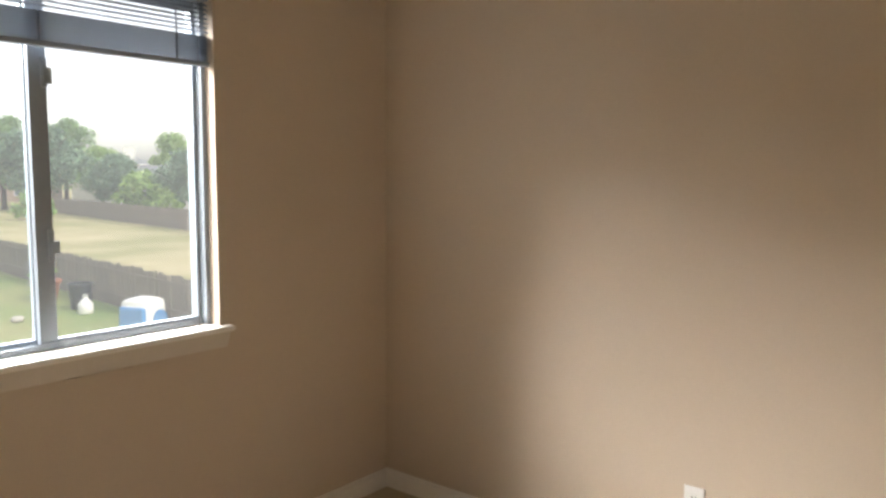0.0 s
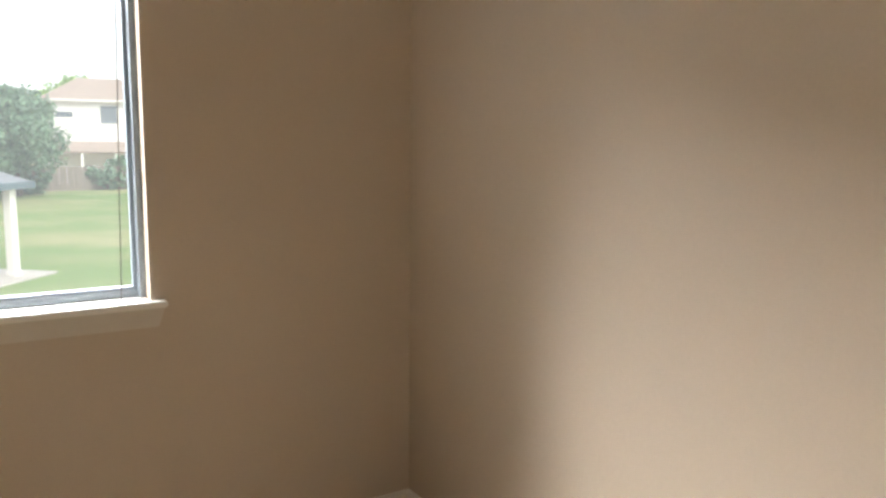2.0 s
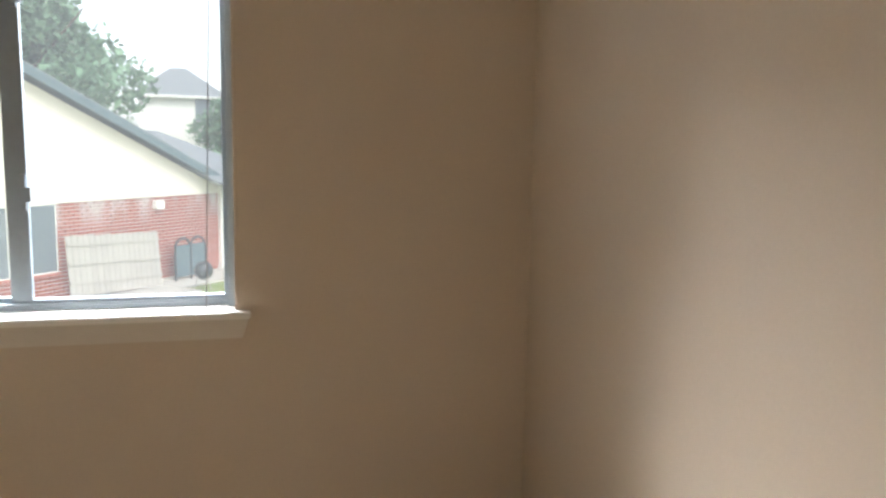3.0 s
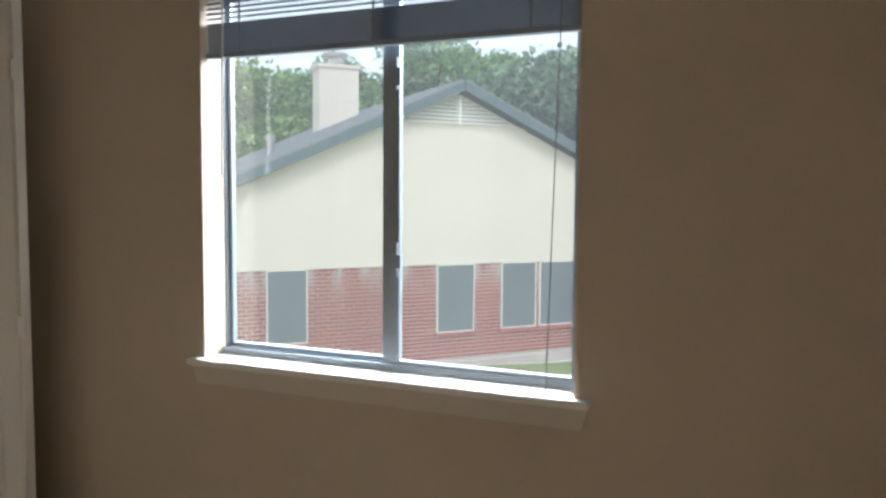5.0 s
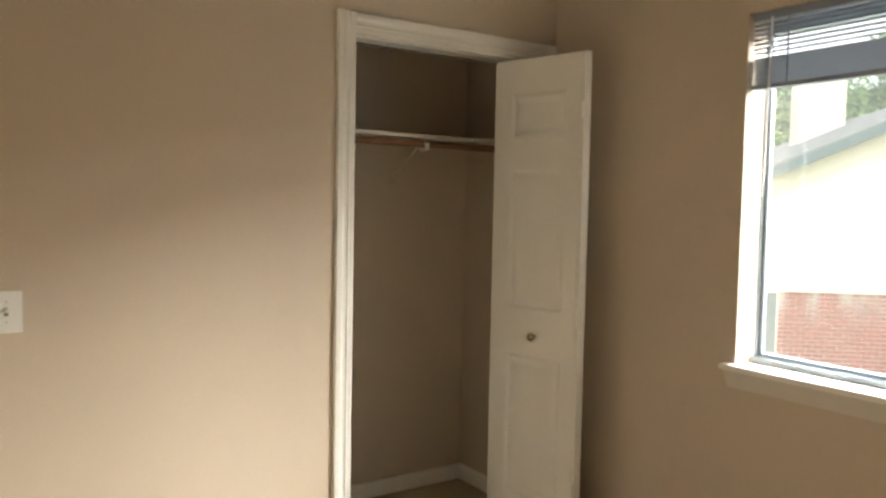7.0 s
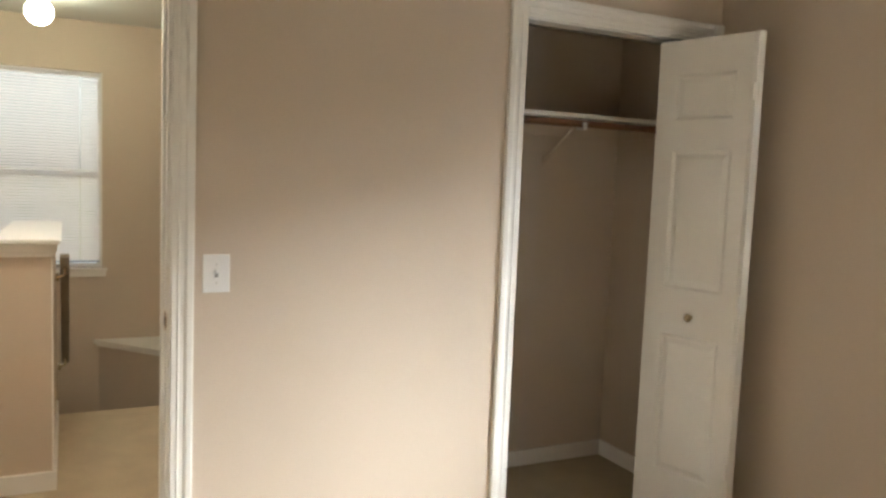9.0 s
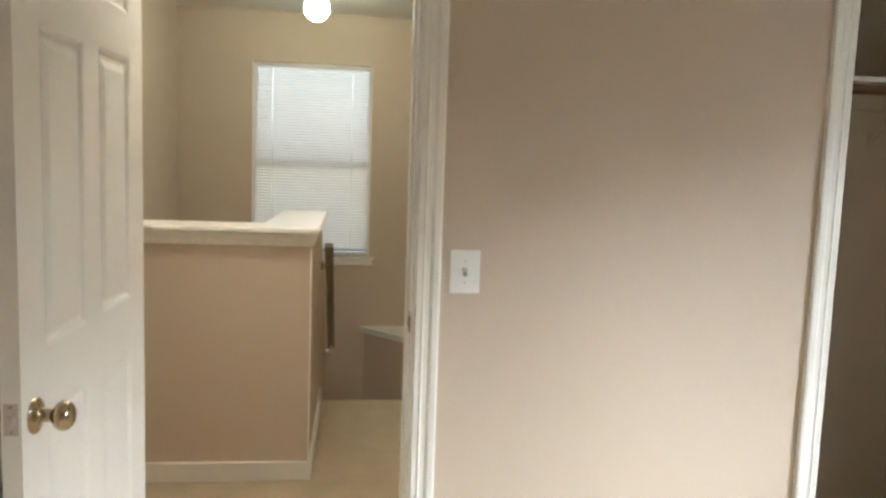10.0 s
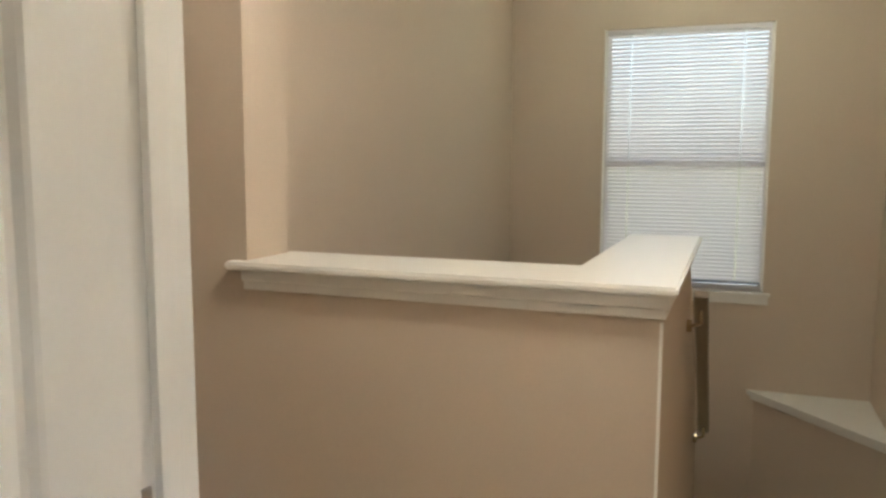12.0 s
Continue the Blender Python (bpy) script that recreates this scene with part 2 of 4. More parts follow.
# ---- structure: bedroom, closet, hall, stairwell ----
XE, YS, ZC = 3.038, -3.27, 2.56
WX0, WX1, WZ0, WZ1 = 0.953, 2.152, 0.876, 2.092
CY0, CY1, HEAD = -0.990, -0.066, 2.058
DY0, DY1 = -3.040, -2.248
XF, YL, YR = -4.297, -3.84, -1.69
HX0, HY0, HY1, HZ0, HZ1 = -1.12, -3.252, -2.286, 0.592, 2.164
structure(boxes("wall_north", [(-0.76, WX0, 0, 0.15, -0.1, ZC), (WX1, XE + 0.12, 0, 0.15, -0.1, ZC), (WX0, WX1, 0, 0.15, -0.1, WZ0), (WX0, WX1, 0, 0.15, WZ1, ZC)], WALL),
          "taupe painted bedroom wall with a sliding window", "wall")
structure(boxes("wall_east", [(XE, XE + 0.12, YS - 0.1, 0, -0.1, ZC)], WALL), "plain taupe painted bedroom wall", "wall")
structure(boxes("wall_south", [(-0.11, XE, YS - 0.1, YS, -0.1, ZC)], WALL), "plain taupe wall behind the open door", "wall")
structure(boxes("wall_west", [(-0.11, 0, CY1, 0, 0, ZC), (-0.11, 0, CY0, CY1, HEAD, ZC), (-0.11, 0, DY1, CY0, 0, ZC), (-0.11, 0, DY0, DY1, HEAD, ZC), (-0.11, 0, YS, DY0, 0, ZC)], WALL),
          "taupe painted wall with the closet opening and the doorway", "wall")
structure(boxes("wall_closet", [(-0.76, -0.66, -1.5, 0, 0, ZC), (-0.66, -0.11, -1.5, -1.4, 0, ZC)], WALL), "taupe painted closet back and side wall", "wall")
structure(boxes("wall_stair_right", [(XF - 0.12, -0.11, YR, -1.57, -2.9, ZC)], WALL), "taupe stairwell side wall", "wall")
structure(boxes("wall_stair_left", [(XF - 0.12, -1.32, YL - 0.12, YL, -2.9, ZC)], WALL), "taupe stairwell side wall washed with lamp light", "wall")
structure(boxes("wall_stair_far", [(XF - 0.12, XF, YL, HY0, -2.9, ZC), (XF - 0.12, XF, HY1, YR, -2.9, ZC), (XF - 0.12, XF, HY0, HY1, -2.9, HZ0), (XF - 0.12, XF, HY0, HY1, HZ1, ZC)], WALL),
          "taupe stairwell end wall with a blind-covered window", "wall")
structure(boxes("wall_hall", [(-1.32, HX0, -5.2, -3.660, -2.9, ZC), (-1.12, -0.11, -5.3, -5.2, 0, ZC), (-0.11, 0.0, -5.2, YS - 0.1, 0, ZC)], WALL), "taupe full-height hall wall beside the half wall", "wall")
structure(boxes("ceiling", [(-0.76, XE + 0.12, YS - 0.1, 0.15, ZC, ZC + 0.1), (XF - 0.12, -0.76, -5.3, -1.57, ZC, ZC + 0.1), (-0.76, 0.0, -5.3, YS - 0.1, ZC, ZC + 0.1)], CEIL), "off-white ceiling", "ceiling")
structure(boxes("floor", [(-0.11, XE, YS, 0, -0.1, 0), (-0.66, -0.11, -1.4, 0, -0.1, 0)], CARPET), "beige carpet in the bedroom and closet", "floor")
structure(boxes("floor_hall", [(HX0, -0.11, -5.2, YR, -0.1, 0), (-2.25, HX0, -2.602, YR, -0.1, 0)], CARPET), "light beige carpet on the landing", "floor")
structure(boxes("floor_lower", [(XF, -1.32, YL, YR, -2.9, -2.85)], CARPET), "carpet at the foot of the stairwell", "floor")

stairs = tagged(base("staircase", -2.25, -2.1, -2.85), "beige carpeted stairs going down beside the half wall", "stairs", kind="structure")
for i in range(7):
    s = boxes("step", [(-0.245 * (i + 1), -0.245 * i, -0.484, 0.428, -0.2, 2.85 - 0.19 * (i + 1))], CARPET, stairs, bevel=0.012)

# half wall round the stairwell, with its white cap
structure(boxes("half_wall", [(-1.32, HX0, -3.660, -2.602, -2.9, 1.06), (-2.25, -1.32, -2.782, -2.602, -2.9, 1.06)], WALL), "taupe half wall round the stairwell opening", "half wall")
bm = bmesh.new()
sl = 0.19 / 0.245
v = [(-2.25, 1.06), (-3.6, 1.06 - 1.35 * sl), (-3.6, -2.9), (-2.25, -2.9)]
lo, hi = [bm.verts.new((x, -2.782, z)) for x, z in v], [bm.verts.new((x, -2.605, z)) for x, z in v]
bm.faces.new(lo), bm.faces.new(hi[::-1])
for i in range(4):
    bm.faces.new((lo[i], lo[(i + 1) % 4], hi[(i + 1) % 4], hi[i]))
structure(part("half_wall_slope", bm, WALL), "taupe half wall sloping down with the stairs", "half wall")
cap = tagged(base("half_wall_cap", -1.2, -2.717, 1.06), "white painted wooden cap with a moulded edge on the half wall", "wall cap", kind="structure")
bm = bmesh.new()
prism(bm, [(0.12, -0.99), (0.12, 0.15), (-1.10, 0.15), (-1.10, -0.10), (-0.155, -0.10), (-0.155, -0.99)], 0.018, 0.040)
bmesh.ops.bevel(bm, geom=bm.edges[:], offset=0.006, segments=2, affect="EDGES")
part("cap_board", bm, TRIM, cap)
boxes("moulding", [(0.08, 0.10, -0.95, 0.135, -0.012, 0.018), (0.08, 0.091, -0.95, 0.126, -0.036, -0.012)], TRIM, cap, bevel=0.004)
boxes("moulding", [(-1.06, 0.08, 0.115, 0.135, -0.012, 0.018), (-1.06, 0.08, 0.115, 0.126, -0.036, -0.012)], TRIM, cap, bevel=0.004)
# thin strip in the pale trim colour along the outer corner
structure(boxes("corner_bead", [(HX0 - 0.012, HX0 + 0.003, -2.605, -2.598, 0.09, 1.015)], TRIM), "pale strip along the corner edge of the half wall", "trim")
bm = bmesh.new()
prism(bm, [(XF, -2.35), (XF, YR), (-3.53, YR)], -0.03, 0.0)
prism(bm, [(XF, -2.33), (XF, YR), (-3.55, YR)], -0.055, -0.03)
structure(part("corner_ledge", bm, TRIM), "white triangular ledge in the stairwell corner", "ledge")
bm = bmesh.new()
prism(bm, [(XF, -2.31), (XF, YR), (-3.57, YR)], -2.9, -0.055)
structure(part("ledge_support", bm, WALL), "taupe diagonal wall below the ledge", "wall")


structure(boxes("baseboard", [(0.014, XE - 0.014, -0.014, 0, 0, 0.075), (0.010, XE - 0.010, -0.009, 0, 0.075, 0.087),
                              (XE - 0.014, XE, YS, 0, 0, 0.075), (XE - 0.009, XE, YS, 0, 0.075, 0.087),
                              (0, 0.014, DY1 + 0.07, CY0 - 0.07, 0, 0.075), (0, 0.009, DY1 + 0.07, CY0 - 0.07, 0.075, 0.087),
                              (0.8, XE - 0.014, YS, YS + 0.014, 0, 0.087)], TRIM, bevel=0.003), "white painted baseboard round the bedroom", "baseboard")
structure(boxes("baseboard_closet", [(-0.66, -0.647, -1.4, -0.013, 0, 0.08), (-0.66, -0.11, -0.013, 0, 0, 0.08)], TRIM, bevel=0.003), "white painted baseboard in the closet", "baseboard")
structure(boxes("baseboard_hall", [(HX0, HX0 + 0.014, -5.2, -2.588, 0, 0.085), (-2.24, HX0, -2.602, -2.588, 0, 0.085)], TRIM, bevel=0.003), "white painted baseboard along the half wall", "baseboard")


# depth and width of the moulded trim, from the opening outwards
MOULD = [(0, 0), (0.010, 0), (0.013, 0.003), (0.013, 0.018), (0.0165, 0.022), (0.013, 0.028), (0.013, 0.040), (0.0175, 0.045), (0.020, 0.050), (0.020, 0.064), (0.017, 0.070), (0, 0.070)]


def casing(name, y0, y1, head, label):
    """Moulded trim round an opening in the west wall."""
    c = (y0 + y1) / 2
    e = structure(base(name, 0, c, 0), label, "door frame")
    a, b = y0 - c, y1 - c
    for edge, way in ((a + 0.004, -1), (b - 0.004, 1)):
        bm = bmesh.new()
        prism(bm, [(d, edge + way * q) for d, q in MOULD], 0, head + 0.066)
        part("side_casing", bm, TRIM, e)
    bm = bmesh.new()
    prism(bm, [(d * 0.985, q) for d, q in MOULD], a + 0.004, b - 0.004)
    bm.transform(Matrix(((1, 0, 0, 0), (0, 0, 1, 0), (0, 1, 0, head - 0.0045), (0, 0, 0, 1))))
    part("head_casing", bm, TRIM, e)
    return e


cl = casing("closet_frame", CY0, CY1, HEAD, "white painted moulded trim round the closet opening")
c = (CY0 + CY1) / 2
boxes("jamb", [(-0.112, 0.001, CY0 - c - 0.001, CY0 - c + 0.012, 0, HEAD)], TRIM, cl)
boxes("jamb", [(-0.112, 0.001, CY1 - c - 0.012, CY1 - c + 0.001, 0, HEAD)], TRIM, cl)
boxes("head_jamb", [(-0.112, 0.001, CY0 - c, CY1 - c, HEAD - 0.012, HEAD + 0.001)], TRIM, cl)
boxes("track", [(-0.075, -0.045, CY0 - c + 0.02, CY1 - c - 0.02, HEAD - 0.03, HEAD - 0.012)], NICKEL, cl, "metal sliding track")
dr = casing("door_frame", DY0, DY1, HEAD, "white painted moulded frame round the bedroom doorway")
c = (DY0 + DY1) / 2
for a, b in ((DY0, DY0 + 0.016), (DY1 - 0.016, DY1)):
    boxes("jamb", [(-0.113, 0.002, a - c, b - c, 0, HEAD)], TRIM, dr, bevel=0.001)
boxes("head_jamb", [(-0.113, 0.002, DY0 - c + 0.016, DY1 - c - 0.016, HEAD - 0.016, HEAD)], TRIM, dr)
boxes("stop", [(-0.075, -0.042, DY1 - c - 0.027, DY1 - c - 0.016, 0, HEAD - 0.016)], TRIM, dr, bevel=0.002)
boxes("stop", [(-0.075, -0.042, DY0 - c + 0.016, DY0 - c + 0.027, 0, HEAD - 0.016)], TRIM, dr, bevel=0.002)
boxes("hall_casing", [(-0.126, -0.113, DY1 - c, DY1 - c + 0.066, 0, HEAD + 0.066)], TRIM, dr, bevel=0.002)
boxes("hall_casing", [(-0.126, -0.113, DY0 - c - 0.066, DY0 - c, 0, HEAD + 0.066)], TRIM, dr, bevel=0.002)
boxes("strike_plate", [(-0.036, -0.004, DY1 - c - 0.0185, DY1 - c - 0.016, 0.905, 0.965), (-0.008, 0.005, DY1 - c - 0.0185, DY1 - c - 0.0145, 0.915, 0.955)], BRASS, dr, "antique brass strike plate")
boxes("latch_hole", [(-0.027, -0.014, DY1 - c - 0.0195, DY1 - c - 0.0184, 0.922, 0.948)], DARK, dr)


# ---- doors ----
def panel_face(bm, x0, x1, z0, z1, y, out):
    """A moulded raised panel: sunk groove and bevelled field, on the face at y, pointing out."""
    g, r = 0.022, 0.016
    def ring(d, h):
        return [bm.verts.new(p) for p in ((x0 + d, y + h * out, z0 + d), (x1 - d, y + h * out, z0 + d), (x1 - d, y + h * out, z1 - d), (x0 + d, y + h * out, z1 - d))]
    rings = [ring(0, 0.0006), ring(0.006, -0.0015), ring(g * 0.6, -0.007), ring(g, -0.007), ring(g + r, -0.0015), ring(g + r + 0.004, -0.0008)]
    for p, q in zip(rings, rings[1:]):
        for i in range(4):
            bm.faces.new((p[i], p[(i + 1) % 4], q[(i + 1) % 4], q[i]))
    bm.faces.new(rings[-1])


def leaf(parent, name, width, height, thick, cells, z0=0.01):
    """A door leaf along x from the pivot, its faces at y = 0 and -thick: stiles and rails round moulded panels."""
    xs = sorted({0, width} | {x for a in cells for x in a[:2]})
    zs = sorted({z0, height} | {z for a in cells for z in a[2:]})
    bm = bmesh.new()
    inside = lambda x, z: any(a[0] < x < a[1] and a[2] < z < a[3] for a in cells)
    for y in (0.0, -thick):
        for xa, xb in zip(xs, xs[1:]):
            for za, zb in zip(zs, zs[1:]):
                if not inside((xa + xb) / 2, (za + zb) / 2):
                    bm.faces.new([bm.verts.new(p) for p in ((xa, y, za), (xb, y, za), (xb, y, zb), (xa, y, zb))])
    for q in (((0, 0), (0, -thick)), ((width, 0), (width, -thick))):
        (xa, ya), (xb, yb) = q
        bm.faces.new([bm.verts.new(p) for p in ((xa, ya, z0), (xb, yb, z0), (xb, yb, height), (xa, ya, height))])
    for z in (z0, height):
        bm.faces.new([bm.verts.new(p) for p in ((0, 0, z), (width, 0, z), (width, -thick, z), (0, -thick, z))])
    bmesh.ops.remove_doubles(bm, verts=bm.verts[:], dist=0.0001)
    slab_ob = part(name, bm, DOORP, parent)
    for a in cells:
        bm = bmesh.new()
        panel_face(bm, *a, 0.0, 1)
        panel_face(bm, *a, -thick, -1)
        part("panel", bm, DOORP, slab_ob)
    return slab_ob


door = tagged(base("bedroom_door", 0.006, -2.997, 0, -0.6), "white six-panel door standing open into the bedroom, with a brass knob", "door", kind="structure")
W = 0.757
cells = [(x0, x1, z0, z1) for x0, x1 in ((0.105, 0.325), (0.425, 0.645)) for z0, z1 in ((0.22, 0.885), (1.02, 1.62), (1.73, 1.91))]
main_leaf = leaf(door, "leaf", W, 2.025, 0.035, cells)
for side in (1, -1):
    bm = bmesh.new()
    y = 0.0 if side > 0 else -0.035
    m = pose(W - 0.054, y, 0.905, -90 * side, 0, 0)
    lathe(bm, [(0.034, -0.0005), (0.034, 0.003), (0.030, 0.007), (0.017, 0.010), (0.013, 0.014), (0.0115, 0.030), (0.014, 0.034), (0.022, 0.038), (0.0275, 0.046), (0.028, 0.054), (0.025, 0.062), (0.017, 0.068), (0.008, 0.070)], 32, m)
    part("knob", bm, BRASS, door, "antique brass round knob with rosette", True)
boxes("latch_plate", [(W - 0.001, W + 0.0015, -0.030, -0.005, 0.886, 0.944)], NICKEL, door, "worn metal latch plate")
bm = bmesh.new()
rod(bm, (W, -0.0175, 0.915), (W + 0.011, -0.0175, 0.915), 0.009, 16, 0.007)
part("latch_bolt", bm, NICKEL, door)
for z in (0.902 - 0.009, 0.938):
    bm = bmesh.new()
    rod(bm, (W + 0.001, -0.0175, z), (W + 0.0022, -0.0175, z), 0.0035, 10)
    part("screw", bm, BRASS, door)
for z in (0.22, 0.98, 1.80):
    bm = bmesh.new()
    rod(bm, (-0.003, -0.030, z - 0.045), (-0.003, -0.030, z + 0.045), 0.0055, 12)
    rod(bm, (-0.003, -0.030, z + 0.045), (-0.003, -0.030, z + 0.051), 0.0035, 12)
    box(bm, -0.040, -0.006, -0.027, -0.024, z - 0.044, z + 0.044)
    box(bm, -0.002, 0.0, -0.030, -0.003, z - 0.044, z + 0.044)
    part("hinge", bm, NICKEL, door)

bifold = tagged(base("closet_bifold_door", 0, 0, 0), "white moulded bifold closet door folded open into the room", "door", kind="structure")
single = [(0.075, 0.345, 0.21, 0.81), (0.075, 0.345, 1.0, 1.58), (0.075, 0.345, 1.70, 1.89)]
A, B = Vector((-0.054, -0.297, 0)), Vector((0.376, -0.184, 0))
ang = math.degrees(math.atan2(B.y - A.y, B.x - A.x))
front = base("front_leaf")
front.parent = bifold
front.matrix_parent_inverse = Matrix.Identity(4)
front.matrix_basis = pose(B.x, B.y, 0, 0, 0, ang + 180)
lf = leaf(front, "leaf", 0.43, 2.028, 0.030, single, 0.02)
bm = bmesh.new()
lathe(bm, [(0.009, 0), (0.008, 0.010), (0.012, 0.014), (0.017, 0.020), (0.0175, 0.026), (0.014, 0.032), (0.006, 0.035)], 24, pose(0.205, 0, 0.893, -90, 0, 0))
part("knob", bm, BRASS, front, "small round brass knob", True)
rear = base("rear_leaf")
rear.parent = bifold
P = Vector((-0.045, -0.100, 0))
Q = B + Vector((0.016, 0.022, 0))
rear.matrix_basis = pose(P.x, P.y, 0, 0, 0, math.degrees(math.atan2(Q.y - P.y, Q.x - P.x)))
leaf(rear, "leaf", (Q - P).length, 2.028, 0.030, [(a + 0.01, b + 0.01, c0, d0) for a, b, c0, d0 in single], 0.02)
for z in (0.30, 0.985, 1.80):
    bm = bmesh.new()
    rod(bm, (B.x + 0.010, B.y + 0.008, z - 0.035), (B.x + 0.010, B.y + 0.008, z + 0.035), 0.006, 10)
    box(bm, B.x + 0.001, B.x + 0.0125, B.y - 0.022, B.y + 0.012, z - 0.032, z + 0.032)
    part("hinge", bm, DOORP, bifold)

# ---- closet fittings ----
shelf = tagged(base("closet_shelf", -0.49, -0.7, 1.719), "white painted closet shelf on wall cleats", "shelf")
boxes("board", [(-0.17, 0.15, -0.70, 0.70, 0.0, 0.019)], TRIM, shelf, bevel=0.002)
boxes("cleat", [(-0.17, -0.152, -0.70, 0.70, -0.07, 0.0)], WALL, shelf)
boxes("cleat", [(-0.152, 0.13, 0.684, 0.70, -0.07, 0.0)], WALL, shelf)
boxes("cleat", [(-0.152, 0.13, -0.70, -0.684, -0.07, 0.0)], WALL, shelf)
bm = bmesh.new()
rod(bm, (-0.362, -1.384, 1.696), (-0.362, -0.016, 1.696), 0.017, 16)
tagged(part("closet_rod", bm, WOOD, smooth=False), "brown stained wooden hanging rod below the shelf", "closet rod")
br = tagged(base("shelf_bracket", -0.5, -0.443, 1.529), "white metal bracket carrying shelf and rod", "bracket")
bm = bmesh.new()
box(bm, -0.16, 0.155, -0.009, 0.009, 0.184, 0.189)
box(bm, 0.110, 0.119, -0.010, 0.010, 0.143, 0.186)
box(bm, 0.112, 0.165, -0.010, 0.010, 0.139, 0.146)
box(bm, 0.157, 0.165, -0.010, 0.010, 0.146, 0.172)
part("arm", bm, PLASTIC, br)
bm = bmesh.new()
rod(bm, (-0.155, 0, 0.0), (0.12, 0, 0.18), 0.006, 8)
box(bm, -0.16, -0.154, -0.010, 0.010, -0.015, 0.03)
part("brace", bm, WALL, br, "taupe painted brace")

# ---- bedroom window ----
win = structure(base("window_1", (WX0 + WX1) / 2, 0, WZ0), "grey aluminium two-pane sliding window in a white recess", "window")
hw, hh = (WX1 - WX0) / 2, WZ1 - WZ0
boxes("recess_lining", [(-hw - 0.001, -hw + 0.008, -0.001, 0.105, 0.02, hh)], WALL, win, bevel=0.001)
boxes("recess_lining", [(hw - 0.008, hw + 0.001, -0.001, 0.085, 0.02, hh)], WALL, win, bevel=0.001)
boxes("recess_lining", [(-hw + 0.008, hw - 0.008, -0.001, 0.085, hh - 0.008, hh + 0.001)], WALL, win)
bm = bmesh.new()
prism(bm, [(-hw - 0.035, -0.036), (hw + 0.035, -0.036), (hw + 0.035, 0.0), (hw, 0.0), (hw, 0.085), (-hw, 0.085), (-hw, 0.0), (-hw - 0.035, 0.0)], 0.001, 0.021)
bmesh.ops.bevel(bm, geom=[e for e in bm.edges if abs(e.verts[0].co.z - e.verts[1].co.z) < 0.001], offset=0.004, segments=2, affect="EDGES")
part("window_sill", bm, TRIM, win, "white painted sill board")
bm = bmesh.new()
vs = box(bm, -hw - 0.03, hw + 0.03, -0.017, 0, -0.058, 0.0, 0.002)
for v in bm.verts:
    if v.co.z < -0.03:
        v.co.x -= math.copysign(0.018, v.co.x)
part("apron", bm, APRON_SHADED, win, "white painted apron board, darkened in colour for its shade")
fy0, fy1 = 0.075, 0.148
boxes("window_frame", [(-hw, -hw + 0.012, 0.105, fy1, 0.021, hh), (hw - 0.026, hw, 0.052, fy1, 0.021, hh), (-hw + 0.012, hw - 0.026, fy0, fy1, 0.021, 0.034), (-hw + 0.012, hw - 0.026, fy0, fy1, hh - 0.03, hh)], ALU, win, bevel=0.002)
for y in (0.078, 0.112):
    boxes("track_rail", [(-hw + 0.012, hw - 0.026, y, y + 0.005, 0.034, 0.041)], ALU, win)


def sash(name, x0, x1, y, st0, st1):
    z0, z1 = 0.040, hh - 0.032
    s = boxes(name, [(x0, x0 + st0, y - 0.011, y + 0.011, z0, z1), (x1 - st1, x1, y - 0.011, y + 0.011, z0, z1), (x0 + st0, x1 - st1, y - 0.011, y + 0.011, z0, z0 + 0.012), (x0 + st0, x1 - st1, y - 0.011, y + 0.011, z1 - 0.03, z1)], ALU, win, bevel=0.002)
    g = boxes("pane", [(x0 + st0 - 0.004, x1 - st1 + 0.004, y - 0.002, y + 0.002, z0 + 0.008, z1 - 0.026)], GLASS, s, "clear window glass")
    g.visible_shadow = False
    return s


sash("sash", -hw + 0.012, 0.030, 0.131, 0.012, 0.036)
sash("sash", -0.006, hw - 0.026, 0.098, 0.054, 0.012)
boxes("latch", [(0.030, 0.046, 0.076, 0.088, 0.30, 0.40), (0.032, 0.060, 0.070, 0.080, 0.325, 0.365)], ALU, win, bevel=0.002)
boxes("latch", [(0.030, 0.046, 0.076, 0.088, 0.84, 0.93), (0.032, 0.058, 0.070, 0.080, 0.85, 0.90)], ALU, win, bevel=0.002)

# raised mini blind in the window head
blind = tagged(base("mini_blind", (WX0 + WX1) / 2, 0.030, WZ1), "grey-white mini blind, darkened in colour as backlit, pulled up under the window head", "window blind")
bw = hw - 0.012
boxes("headrail", [(-bw, bw, -0.014, 0.014, -0.036, -0.008)], SLAT_BACKLIT, blind, bevel=0.002)


def slat_mesh(length, depth, crown, tilt, holes=()):
    """A curved slat along x, with a cord hole at each given place."""
    bm = bmesh.new()
    n = 4
    rows = []
    for i in range(n + 1):
        u = i / n - 0.5
        y, z = u * depth, crown * (1 - 4 * u * u)
        yy, zz = y * math.cos(tilt) - z * math.sin(tilt), y * math.sin(tilt) + z * math.cos(tilt)
        cuts = [-length] + [h + w for h in holes for w in (-0.006, 0.006)] + [length]
        rows.append([bm.verts.new((x, yy, zz)) for x in cuts])
    for k, (a, b) in enumerate(zip(rows, rows[1:])):
        for i in range(len(a) - 1):
            if i % 2 == 0 or k in (0, n - 1):
                bm.faces.new((a[i], a[i + 1], b[i + 1], b[i]))
    me = bpy.data.meshes.new("slat")
    bm.to_mesh(me)
    bm.free()
    return me


